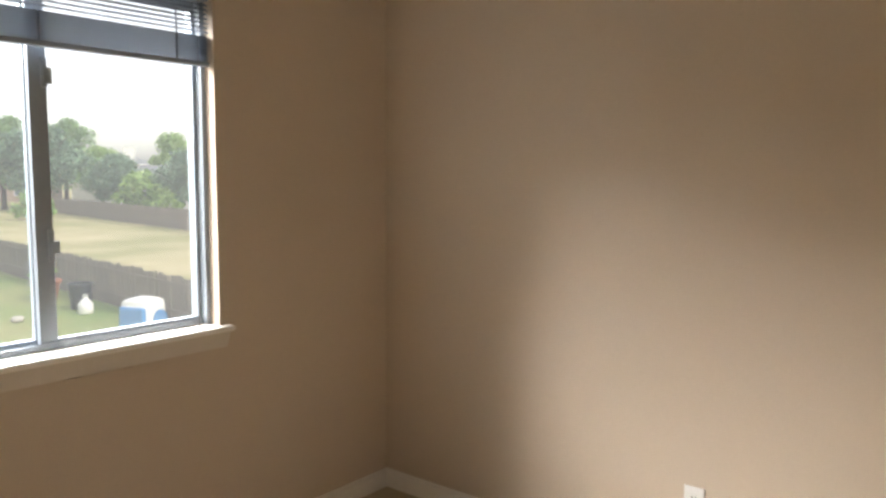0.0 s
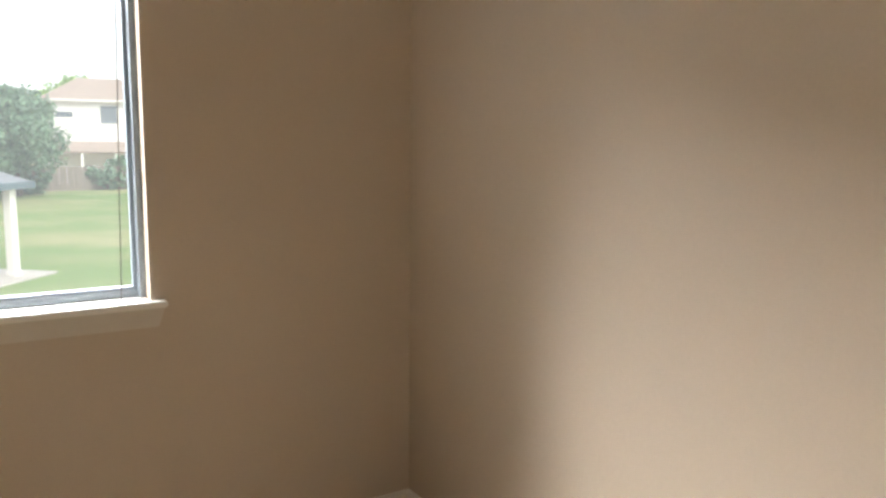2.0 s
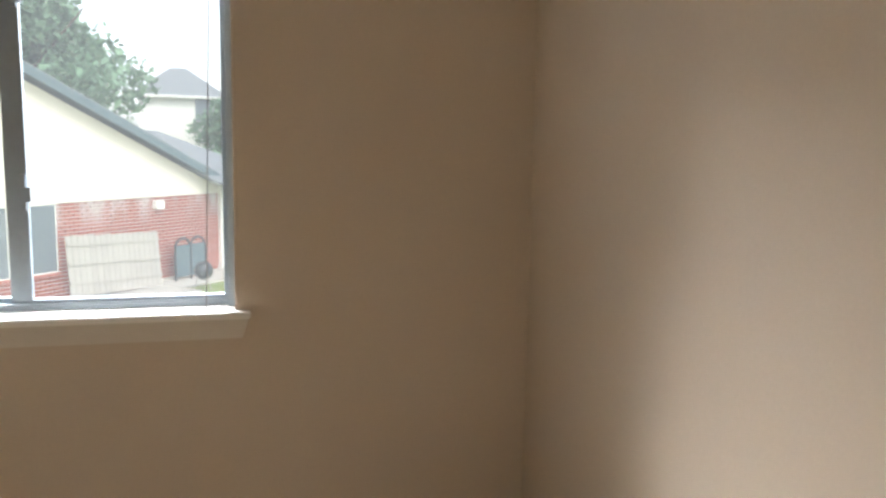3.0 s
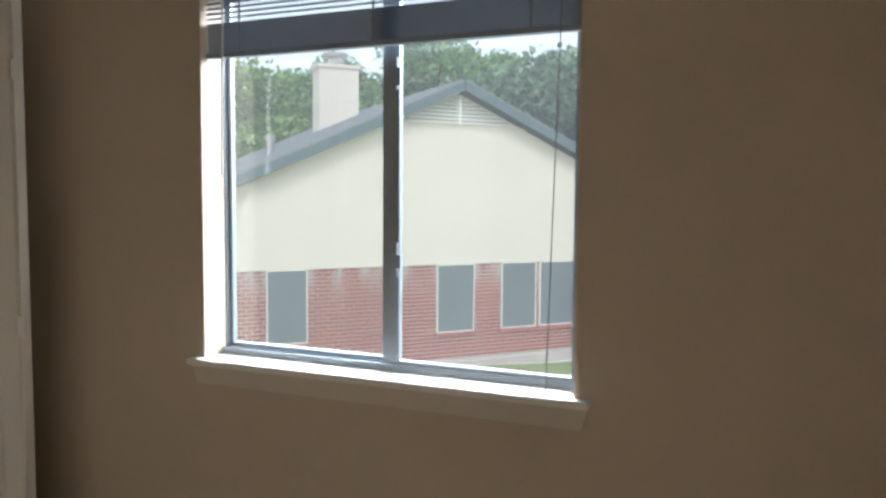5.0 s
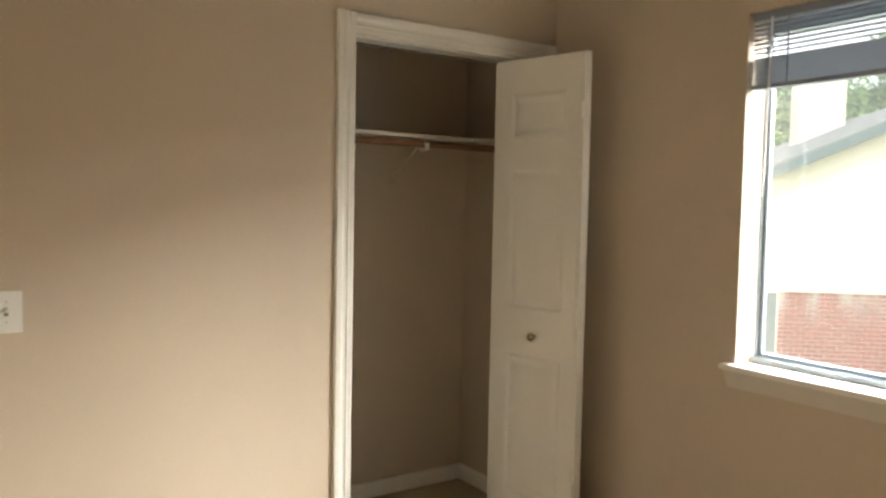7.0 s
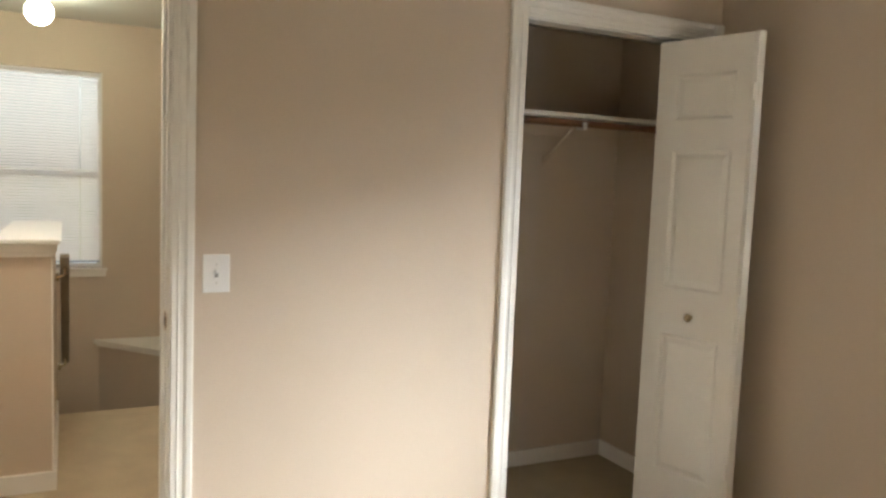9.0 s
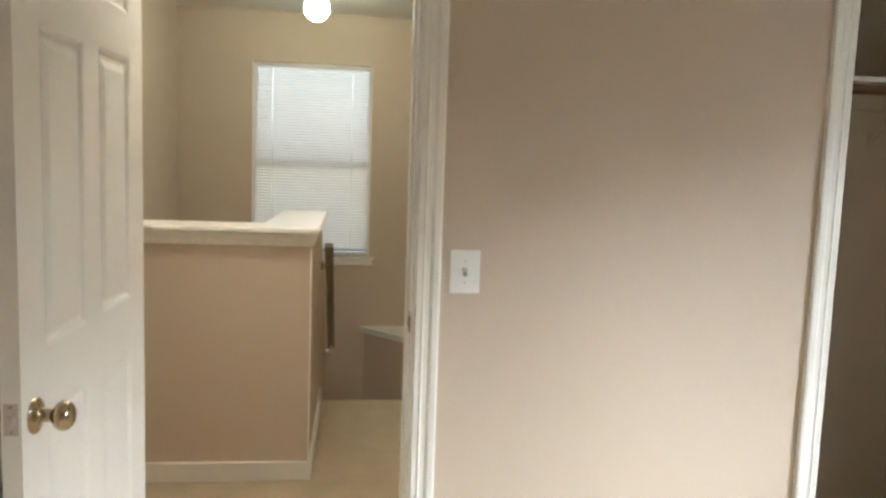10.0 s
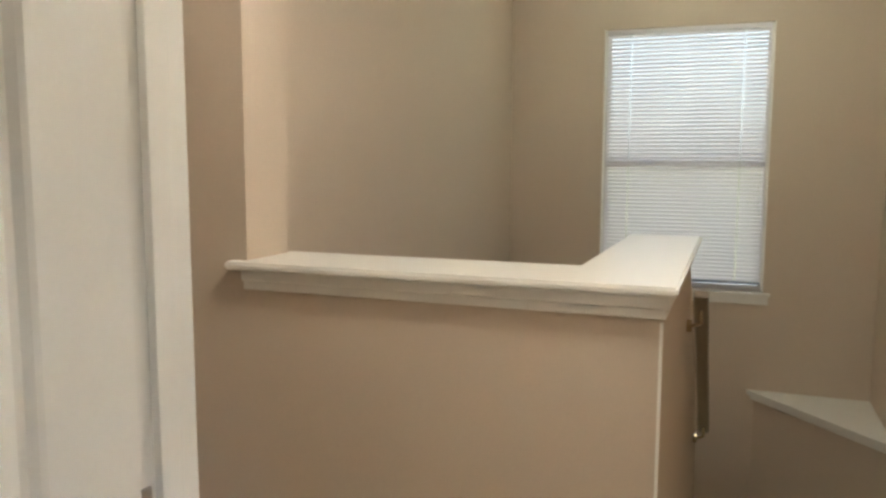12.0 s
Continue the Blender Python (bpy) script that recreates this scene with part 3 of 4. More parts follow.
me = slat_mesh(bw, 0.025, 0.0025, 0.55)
me.materials.append(SLAT_BACKLIT)
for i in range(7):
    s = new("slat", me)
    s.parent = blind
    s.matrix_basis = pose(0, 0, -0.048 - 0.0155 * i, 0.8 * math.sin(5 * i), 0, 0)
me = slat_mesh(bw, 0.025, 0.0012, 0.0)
me.materials.append(SLAT_BACKLIT)
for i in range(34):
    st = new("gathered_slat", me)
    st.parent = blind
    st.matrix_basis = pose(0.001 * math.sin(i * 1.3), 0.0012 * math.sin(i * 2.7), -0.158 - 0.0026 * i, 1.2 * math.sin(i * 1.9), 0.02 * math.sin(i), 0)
boxes("bottom_rail", [(-bw, bw, -0.013, 0.013, -0.262, -0.246)], SLAT_BACKLIT, blind, bevel=0.003)
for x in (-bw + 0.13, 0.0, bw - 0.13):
    boxes("ladder_tape", [(x - 0.003, x + 0.003, -0.0145, -0.0138, -0.25, -0.03)], SLAT_BACKLIT, blind)
bm = bmesh.new()
rod(bm, (-bw + 0.075, -0.020, -0.03), (-bw + 0.060, -0.016, -0.62), 0.0035, 8)
part("wand", bm, PLASTIC, blind, "clear white tilt wand")
bm = bmesh.new()
rod(bm, (bw - 0.045, -0.018, -0.03), (bw - 0.075, -0.020, -1.192), 0.0016, 6)
part("cord", bm, CORD, blind, "thin lift cord hanging to the sill")

# ---- hall window with closed blind ----
hwin = structure(base("window_2", XF, (HY0 + HY1) / 2, HZ0), "tall hall window behind a closed blind", "window")
a, h2 = (HY1 - HY0) / 2, HZ1 - HZ0
boxes("window_frame", [(-0.1, -0.05, -a, -a + 0.035, 0, h2), (-0.1, -0.05, a - 0.035, a, 0, h2), (-0.1, -0.05, -a + 0.035, a - 0.035, 0, 0.035), (-0.1, -0.05, -a + 0.035, a - 0.035, h2 - 0.035, h2), (-0.098, -0.055, -a + 0.035, a - 0.035, h2 * 0.47, h2 * 0.47 + 0.04)], TRIM, hwin, bevel=0.002)
for z0, z1 in ((0.03, h2 * 0.47 + 0.004), (h2 * 0.47 + 0.036, h2 - 0.03)):
    boxes("pane", [(-0.078, -0.074, -a + 0.03, a - 0.03, z0, z1)], GLASS, hwin).visible_shadow = False
boxes("recess_lining", [(-0.05, 0.001, -a - 0.001, -a + 0.006, 0, h2)], TRIM, hwin)
boxes("recess_lining", [(-0.05, 0.001, a - 0.006, a + 0.001, 0, h2)], TRIM, hwin)
boxes("window_sill", [(-0.05, 0.030, -a - 0.04, a + 0.04, -0.02, 0.0)], TRIM, hwin, bevel=0.003)
boxes("apron", [(0.0, 0.014, -a - 0.03, a + 0.03, -0.07, -0.02)], TRIM, hwin, bevel=0.002)
hb = tagged(base("hall_blind", XF - 0.022, (HY0 + HY1) / 2, HZ1), "white mini blind let down and closed, glowing with daylight", "window blind")
bl = a - 0.020
boxes("headrail", [(-0.016, 0.016, -bl, bl, -0.030, -0.004)], SLAT, hb, bevel=0.002)
me = slat_mesh(bl, 0.025, 0.003, 0.95, (-bl + 0.14, bl - 0.14))
me.materials.append(SLAT)
n = 0
while 0.045 + 0.0235 * n < h2 - 0.068:
    s = new("slat", me)
    s.parent = hb
    s.matrix_basis = pose(0, 0, -0.045 - 0.0235 * n, 0, 0, 90)
    n += 1
boxes("bottom_rail", [(-0.012, 0.012, -bl, bl, -h2 + 0.045, -h2 + 0.060)], SLAT_BACKLIT, hb, bevel=0.003)
for y in (-bl + 0.14, bl - 0.14):
    boxes("ladder_tape", [(0.0135, 0.0142, y - 0.0010, y + 0.0010, -h2 + 0.05, -0.03)], SLAT, hb)
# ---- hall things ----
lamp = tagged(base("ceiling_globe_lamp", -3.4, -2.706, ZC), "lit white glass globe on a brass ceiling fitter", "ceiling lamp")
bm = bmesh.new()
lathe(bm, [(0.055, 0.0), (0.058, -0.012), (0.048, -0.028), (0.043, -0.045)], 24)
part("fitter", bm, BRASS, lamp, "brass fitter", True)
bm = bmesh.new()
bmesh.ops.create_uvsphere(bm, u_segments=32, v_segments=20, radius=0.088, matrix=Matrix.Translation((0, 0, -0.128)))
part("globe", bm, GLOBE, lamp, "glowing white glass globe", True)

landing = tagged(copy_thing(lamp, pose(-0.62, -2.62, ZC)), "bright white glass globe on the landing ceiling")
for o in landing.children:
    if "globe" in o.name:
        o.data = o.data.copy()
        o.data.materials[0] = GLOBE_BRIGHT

hr = tagged(base("handrail", -2.1, -2.556, 0.925), "brown painted wooden handrail on metal brackets beside the stairs", "handrail")
d = Vector((-1.10, 0.0, -0.84))
m = Matrix.Translation(d / 2) @ d.to_track_quat("Z", "Y").to_matrix().to_4x4()
bm = bmesh.new()
box(bm, -0.024, 0.024, -0.015, 0.015, -d.length / 2, d.length / 2, 0.008, m)
part("rail", bm, RAILM, hr)
for f in (0.06, 0.93):
    p = d * f
    bm = bmesh.new()
    rod(bm, p + Vector((0, 0, -0.02)), p + Vector((0, 0, -0.065)), 0.006, 10)
    rod(bm, p + Vector((0, 0, -0.065)), p + Vector((0, -0.03, -0.075)), 0.006, 10)
    rod(bm, p + Vector((0, -0.0455, -0.075)), p + Vector((0, -0.028, -0.075)), 0.022, 16)
    part("bracket", bm, BRASS, hr, "metal rail bracket")

sw = tagged(base("light_switch", 0, -2.112, 1.086), "white light switch plate with one toggle", "light switch")
boxes("plate", [(0, 0.006, -0.043, 0.043, -0.062, 0.062)], PLASTIC, sw, bevel=0.003)
boxes("slot", [(0.006, 0.0066, -0.0055, 0.0055, -0.012, 0.012)], CORD, sw)
bm = bmesh.new()
box(bm, 0, 0.016, -0.0045, 0.0045, -0.005, 0.005, 0.001, pose(0.006, 0, 0.003, 0, -32, 0))
part("toggle", bm, PLASTIC, sw)
for z in (-0.030, 0.030):
    bm = bmesh.new()
    rod(bm, (0.006, 0, z), (0.0072, 0, z), 0.003, 10)
    part("screw", bm, NICKEL, sw)
ot = tagged(base("wall_outlet", XE, -1.455, 0.325), "white double power outlet low on the wall", "outlet")
boxes("plate", [(-0.006, 0, -0.036, 0.036, -0.058, 0.058)], PLASTIC, ot, bevel=0.003)
for z in (-0.02, 0.02):
    rec = boxes("receptacle", [(-0.008, -0.006, -0.016, 0.016, z - 0.013, z + 0.013)], PLASTIC, ot, bevel=0.002)
    for y in (-0.006, 0.006):
        boxes("slot", [(-0.0086, -0.0079, y - 0.0012, y + 0.0012, z - 0.004, z + 0.005)], DARK, rec)

# ---- outdoors ----
G = -2.9
bm = bmesh.new()
bmesh.ops.create_grid(bm, x_segments=40, y_segments=40, size=1500, matrix=Matrix.Translation((0, 0, G - 0.05)))
structure(part("ground", bm, FIELD), "dry grass field reaching to the distance", "ground")
structure(boxes("lawn", [(-40, 15.0, 0.5, 67, G - 0.2, G)], LAWN), "green mown lawn behind the houses", "lawn")

# neighbouring house: a gable front in its own axes, u along the front, w backwards
house = tagged(base("neighbour_house", -5.75, 15.5, G, math.degrees(math.atan2(0.743, 0.67))), "single-storey house of red brick and cream siding, grey shingle roof", "house")
U0, U1, BT, PK, EV = -6.5, 11.1, 2.58, 7.07, 2.79
UP = 1.35
boxes("wall", [(U0, U1, 0.02, 9.0, 0.0, BT)], MORTAR, house, "pale mortar behind the brickwork")
bm = bmesh.new()
rise = (PK - EV) / (U1 - UP)
eL = PK - rise * (UP - U0)
pts = [(U0, BT), (U1, BT), (U1, EV - 0.15), (UP, PK - 0.15), (U0, eL - 0.15)]
f, b = [bm.verts.new((u, -0.03, z)) for u, z in pts], [bm.verts.new((u, 9.0, z)) for u, z in pts]
bm.faces.new(f), bm.faces.new(b[::-1])
for i in range(5):
    bm.faces.new((f[i], b[i], b[(i + 1) % 5], f[(i + 1) % 5]))
part("gable_wall", bm, SIDING, house, "cream siding gable")
boxes("belt_trim", [(U0, U1, -0.05, -0.03, BT - 0.03, BT + 0.03)], SIDING, house)
boxes("panel_joint", [(UP - 1.95, UP + 1.95, -0.055, -0.03, 6.04, 6.11)], SIDING, house)
boxes("panel_joint", [(UP - 0.5, UP + 2.1, -0.04, -0.03, 5.43, 5.46)], SIDING, house)
for sgn, ue, ze in ((-1, U0 - 0.5, eL - rise * 0.5), (1, U1 - 0.5, EV + rise * 0.5)):
    bm = bmesh.new()
    quad = [(UP, -0.35, PK + 0.1), (ue, -0.35, ze + 0.1), (ue, 9.3, ze + 0.1), (UP, 9.3, PK + 0.1)]
    slab(bm, quad if sgn < 0 else quad[::-1], 0.08)
    part("roof", bm, SHINGLE, house, "grey shingle roof slope")
    bm = bmesh.new()
    slab(bm, [(UP, -0.38, PK + 0.12), (ue, -0.38, ze + 0.12), (ue, -0.38, ze - 0.12), (UP, -0.38, PK - 0.12)], 0.05)
    part("rake_board", bm, FASCIA, house, "dark teal-grey rake board")
vent = boxes("gable_vent", [(UP - 0.04, UP + 0.04, -0.11, -0.03, 6.12, 6.85)], OFFWHITE, house, "triangular slatted gable vent")
for i in range(8):
    z = 6.14 + 0.095 * i
    half = max(0.06, (PK - 0.22 - z) / rise)
    # solid dark strip on the siding, put in for the shade behind each slat
    boxes("gap", [(UP - half + 0.15, UP + half - 0.15, -0.034, -0.030, z + 0.02, z + 0.09)], SCREEN, vent, "dark strip put in for the shade between the vent slats")
    bm = bmesh.new()
    slab(bm, [(UP - half, -0.10, z), (UP + half, -0.10, z), (UP + half - 0.12, -0.035, z + 0.075), (UP - half + 0.12, -0.035, z + 0.075)], 0.012)
    part("slat", bm, OFFWHITE, vent)
WINS = [(-3.59, -2.61), (0.77, 1.85), (2.66, 3.74), (3.85, 5.05)]
for u0, u1 in WINS:
    w = boxes("window", [(u0, u0 + 0.03, -0.045, 0.02, 0.78, 2.55), (u1 - 0.03, u1, -0.045, 0.02, 0.78, 2.55), (u0 + 0.03, u1 - 0.03, -0.045, 0.02, 0.78, 0.81), (u0 + 0.03, u1 - 0.03, -0.045, 0.02, 2.52, 2.55)], OFFWHITE, house)
    boxes("meeting_rail", [(u0 + 0.03, u1 - 0.03, -0.040, -0.03, 1.58, 1.61)], SCREEN, w)
    boxes("screen", [(u0 + 0.03, u1 - 0.03, -0.03, 0.0, 0.81, 2.52)], SCREEN, w, "grey insect screen over dark glass")
    boxes("sill", [(u0 - 0.05, u1 + 0.05, -0.09, 0.02, 0.70, 0.78)], BRICK, w)
ch = boxes("chimney", [(-0.98, 0.22, 4.6, 5.4, 4.4, 8.10)], SIDING, house, "cream sided chimney")
boxes("chimney_cap", [(-1.04, 0.28, 4.54, 5.46, 8.10, 8.20)], SIDING, ch)
for k in range(11):
    boxes("lap_board", [(-0.99, 0.23, 4.588, 4.602, 5.9 + 0.2 * k, 6.07 + 0.2 * k)], SIDING, ch)
bm = bmesh.new()
rod(bm, (-0.36, 5.0, 8.16), (-0.36, 5.0, 8.38), 0.25, 20)
rod(bm, (-0.36, 5.0, 8.46), (-0.36, 5.0, 8.58), 0.34, 20)
rod(bm, (-0.36, 5.0, 8.38), (-0.36, 5.0, 8.46), 0.2, 20)
part("flue_cap", bm, GATEW, ch, "metal flue cap")
bm = bmesh.new()
rod(bm, (-2.8, 3.0, 4.5), (-2.8, 3.0, 5.78), 0.09, 14)
rod(bm, (-2.8, 3.0, 5.74), (-2.8, 3.0, 5.9), 0.15, 14)
part("vent_pipe", bm, GATEW, house, "grey roof vent pipe")
boxes("flood_light", [(8.2, 8.5, -0.2, 0.0, 2.2, 2.45)], OFFWHITE, house, bevel=0.03)
# covered patio at its corner
bm = bmesh.new()
slab(bm, [(10.1, -0.95, 2.92), (13.3, -0.95, 2.92), (11.2, 3.0, 4.5), (9.0, 3.0, 4.5)], 0.07)
slab(bm, [(13.3, -0.95, 2.92), (13.3, 7.1, 2.92), (11.2, 3.0, 4.5)], 0.07)
part("patio_roof", bm, SHINGLE, house, "grey shingle hip roof over the patio")
boxes("patio_fascia", [(10.1, 13.35, -1.0, -0.955, 2.72, 2.93), (13.305, 13.35, -0.955, 7.1, 2.72, 2.93)], FASCIA, house)
for u, w in ((12.6, -0.65), (11.0, 0.0), (13.0, 5.5)):
    boxes("patio_post", [(u - 0.13, u + 0.13, w - 0.13, w + 0.13, 0.0, 2.75), (u - 0.17, u + 0.17, w - 0.17, w + 0.17, 0.0, 0.2)], OFFWHITE, house, bevel=0.01)
boxes("patio_slab", [(8.0, 13.6, -1.4, 8, -0.05, 0.06)], CONCRETE, house)
bm = bmesh.new()
prism(bm, [(-0.5, -0.25), (8.0, -2.1), (8.0, -0.25)], -0.05, 0.045)
part("bed_edge", bm, CONCRETE, house, "pale bare strip along the wall")
boxes("footing", [(U0, U1, -0.25, 0.02, -0.05, 0.10)], CONCRETE, house)


def on_front(u, w, z=0.0, rz=0.0):
    return house.matrix_world @ pose(u, w, z, 0, 0, rz)


# things standing along the house front
gate = tagged(base("fence_panel"), "silvered wooden fence panel leaning at the brick wall", "fence panel")
gate.matrix_world = on_front(6.45, -0.6) @ pose(0, 0, 0.06, -9, 3.0, 0)
for i in range(17):
    boxes("board", [(-1.5 + 0.177 * i, -1.5 + 0.177 * i + 0.165, -0.01, 0.01, 0.05, 1.62 + 0.015 * math.sin(i * 2.1))], GATEW, gate)
for z in (0.35, 0.85, 1.35):
    boxes("cross_rail", [(-1.5, 1.5, -0.05, -0.011, z, z + 0.085)], GATEW, gate)


def kettle_grill():
    e = tagged(base("kettle_grill"), "black kettle grill on three legs on the patio", "grill")
    bm = bmesh.new()
    bmesh.ops.create_uvsphere(bm, u_segments=20, v_segments=12, radius=0.33, matrix=Matrix.Translation((0, 0, 0.72)))
    part("bowl", bm, BLACKM, e, smooth=True)
    for k in range(3):
        bm = bmesh.new()
        q = 2.1 * k
        rod(bm, (0.2 * math.cos(q), 0.2 * math.sin(q), 0.55), (0.34 * math.cos(q), 0.34 * math.sin(q), 0.0), 0.015, 8)
        part("leg", bm, NICKEL, e)
    return e


kettle_grill().matrix_world = on_front(8.15, -2.0, 0.0) @ Matrix.Scale(0.8, 4)
for u in (8.85, 9.45):
    e = tagged(base("arched_trellis"), "dark arched metal plant stand before the bricks", "plant stand")
    e.matrix_world = on_front(u, -0.5, 0.06)
    bm = bmesh.new()
    pts = [(-0.3, 0)] + [(-0.3 * math.cos(math.pi * k / 8), 0.95 + 0.3 * math.sin(math.pi * k / 8)) for k in range(9)] + [(0.3, 0)]
    for p, q in zip(pts, pts[1:]):
        rod(bm, (p[0], 0, p[1]), (q[0], 0, q[1]), 0.035, 8)
    part("arch", bm, BLACKM, e)
    boxes("back_plate", [(-0.27, 0.27, -0.02, 0.02, 0.1, 1.05)], FASCIA, e, bevel=0.01)
bench = tagged(base("patio_table"), "pale low patio table by the post", "table")
bench.matrix_world = on_front(11.7, 0.5, 0.06)
boxes("top", [(-0.6, 0.6, -0.35, 0.35, 0.62, 0.68)], OFFWHITE, bench, bevel=0.01)
for x in (-0.52, 0.52):
    for y in (-0.28, 0.28):
        boxes("leg", [(x - 0.03, x + 0.03, y - 0.03, y + 0.03, 0, 0.62)], OFFWHITE, bench)


def picket_fence(name, x0, y0, x1, y1, height, label, mat, bw=0.145, limit=300):
    e = tagged(base(name, x0, y0, G, math.degrees(math.atan2(y1 - y0, x1 - x0))), label, "fence")
    L = math.hypot(x1 - x0, y1 - y0)
    rng = random.Random(int(x0 * 10 + y1))
    meshes = []
    for k in range(4):
        bm = bmesh.new()
        h = height + 0.025 * k
        box(bm, 0.004, bw - 0.004, -0.009, 0.009, 0.02, h)
        for v in bm.verts:
            if v.co.z > 1:
                v.co.z -= 0.05 * (abs(v.co.x - bw / 2) > bw * 0.4)
        me = bpy.data.meshes.new("board")
        bm.to_mesh(me)
        bm.free()
        me.materials.append(mat)
        meshes.append(me)
    n = int(L / bw)
    rest = bmesh.new()
    for i in range(n):
        if i < limit:
            ob = new("board", rng.choice(meshes))
            ob.parent = e
            ob.matrix_basis = pose(i * bw, rng.uniform(-0.008, 0.008), 0, rng.uniform(-0.6, 0.6), rng.uniform(-0.5, 0.5), 0)
        else:
            box(rest, i * bw + 0.004, (i + 1) * bw - 0.004, -0.009, 0.009, 0.02, height + rng.uniform(0, 0.08))
    if n > limit:
        tagged(part("far_boards", rest, mat, e), kind="stuff")
    else:
        rest.free()
    for z in (0.35, height - 0.3):
        boxes("rail", [(0, L, 0.01, 0.05, z, z + 0.09)], mat, e)
    return e


picket_fence("yard_fence", 12.15, 13.5, 15.3, 46.5, 1.42, "weathered grey-brown wooden board fence along the lawn", FENCE)
picket_fence("far_fence", 30.6, 37.0, 36.2, 78.0, 1.55, "weathered grey board fence beyond the field", FENCE, 0.2)
picket_fence("back_fence", -24.0, 67.0, 20.0, 67.0, 2.0, "grey board fence at the back of the lawn", FENCE, 0.2)


# ---- trees and shrubs ----
def crown_mesh(name, n, rx, rz, cz, leaf_size, seed, blobs):
    rng = random.Random(seed)
    centres = []
    for k in range(blobs):
        q, h = rng.uniform(0, 6.283), rng.uniform(-0.75, 1)
        r = math.sqrt(max(0.05, 1 - h * h)) * rng.uniform(0.35, 0.8)
        centres.append((rx * r * math.cos(q), rx * r * math.sin(q), cz + rz * h * 0.72, rx * rng.uniform(0.22, 0.42)))
    verts, faces = [], []
    for k in range(n):
        cx, cy, c_z, cr = rng.choice(centres)
        v = Vector((rng.gauss(0, 1), rng.gauss(0, 1), rng.gauss(0, 1))).normalized() * cr * rng.uniform(0.45, 1.1)
        p = Vector((cx, cy, c_z)) + Vector((v.x, v.y, v.z * 0.8))
        s = leaf_size * rng.uniform(0.6, 1.3)
        turn = Euler((rng.uniform(-1.1, 1.1), rng.uniform(-1.1, 1.1), rng.uniform(0, 6.28))).to_matrix()
        i = len(verts)
        for a, b in ((-1, 0), (0, -0.55), (1, 0), (0, 0.55)):
            verts.append(tuple(p + turn @ Vector((a * s, b * s, 0))))
        faces.append((i, i + 1, i + 2, i + 3))
    me = bpy.data.meshes.new(name)
    me.from_pydata(verts, [], faces)
    return me


def tree(kind, height, spread, leafmat, seed, n, leaf_size, label, trunk=0.3):
    e = tagged(base("tree"), label, "tree")
    rng = random.Random(seed)
    bm = bmesh.new()
    rod(bm, (0, 0, -0.1), (0.1, 0.05, height * 0.45), 0.028 * height, 10, 0.016 * height)
    for k in range(6):
        q = k * 1.05 + rng.uniform(0, 0.4)
        z = height * rng.uniform(0.25, 0.45)
        rod(bm, (0.05, 0, z), (spread * 0.6 * math.cos(q), spread * 0.6 * math.sin(q), z + height * rng.uniform(0.2, 0.4)), 0.011 * height, 7, 0.004 * height)
    part("trunk", bm, BARK, e)
    me = crown_mesh("crown", n, spread, height * 0.44, height * 0.54, leaf_size, seed, 40)
    me.materials.append(leafmat)
    c = new("crown", me)
    c.parent = e
    return e


def put(e, az, dist, size=1.0, turn=0.0, x0=2.0, y0=-2.2):
    a = radians(az + (1.3 if az > 10 else 0.7 if az > -10 else -0.5))
    e.matrix_world = pose(x0 + dist * math.sin(a), y0 + dist * math.cos(a), G - 0.02, 0, 0, turn) @ Matrix.Scale(size, 4)
    return e


oak = put(tree("oak", 13.0, 5.2, LEAF2, 3, 22000, 0.21, "tall light green leafy tree behind the houses"), -36, 50)
elm = put(tree("elm", 14.5, 5.6, LEAF1, 7, 24000, 0.21, "tall green leafy tree behind the houses"), -23, 52, 1.13)
low = put(tree("low", 8.0, 4.4, LEAF3, 11, 18000, 0.19, "dense blue-green leafy tree"), 0.5, 58)
for src, az, dist, size, turn in ((elm, -30, 56, 1.05, 80), (oak, -42, 48, 0.95, 140), (low, -14, 46, 1.6, 50), (elm, -18.5, 60, 1.15, 200), (low, -11, 60, 1.1, 250),
                                  (low, 2.8, 64, 1.0, 120), (oak, 6.3, 105, 0.95, 60), (elm, 1.5, 100, 0.75, 20), (low, 12.5, 95, 1.0, 30), (elm, 15, 105, 0.65, 300), (oak, 17.5, 100, 0.75, 15),
                                  (elm, 19.5, 96, 0.75, 100), (low, 21.5, 92, 1.15, 10), (elm, 23.2, 98, 0.75, 45), (oak, 25.5, 110, 0.6, 170), (low, 26.2, 84, 0.75, 90), (oak, 30.3, 96, 0.7, 200),
                                  (low, 31.5, 72, 0.85, 20), (elm, 33.5, 84, 0.7, 240), (low, 9.5, 110, 0.9, 200), (low, -4.5, 76, 0.85, 170)):
    e = copy_thing(src, Matrix.Identity(4))
    put(e, az, dist, size, turn)


def shrub(seed, mat, label):
    e = tagged(base("shrub"), label, "shrub")
    me = crown_mesh("foliage", 1800, 1.6, 0.95, 0.95, 0.16, seed, 16)
    me.materials.append(mat)
    c = new("foliage", me)
    c.parent = e
    bm = bmesh.new()
    rod(bm, (0, 0, -0.1), (0, 0, 0.9), 0.12, 8, 0.05)
    part("stem", bm, BARK, e)
    return e


sh = put(shrub(5, LEAF2, "rounded olive-green shrub by the fence"), 27.8, 80, 2.1)
sh3 = put(shrub(9, LEAF3, "dark green shrub before the back fence"), 3.0, 66, 1.3)
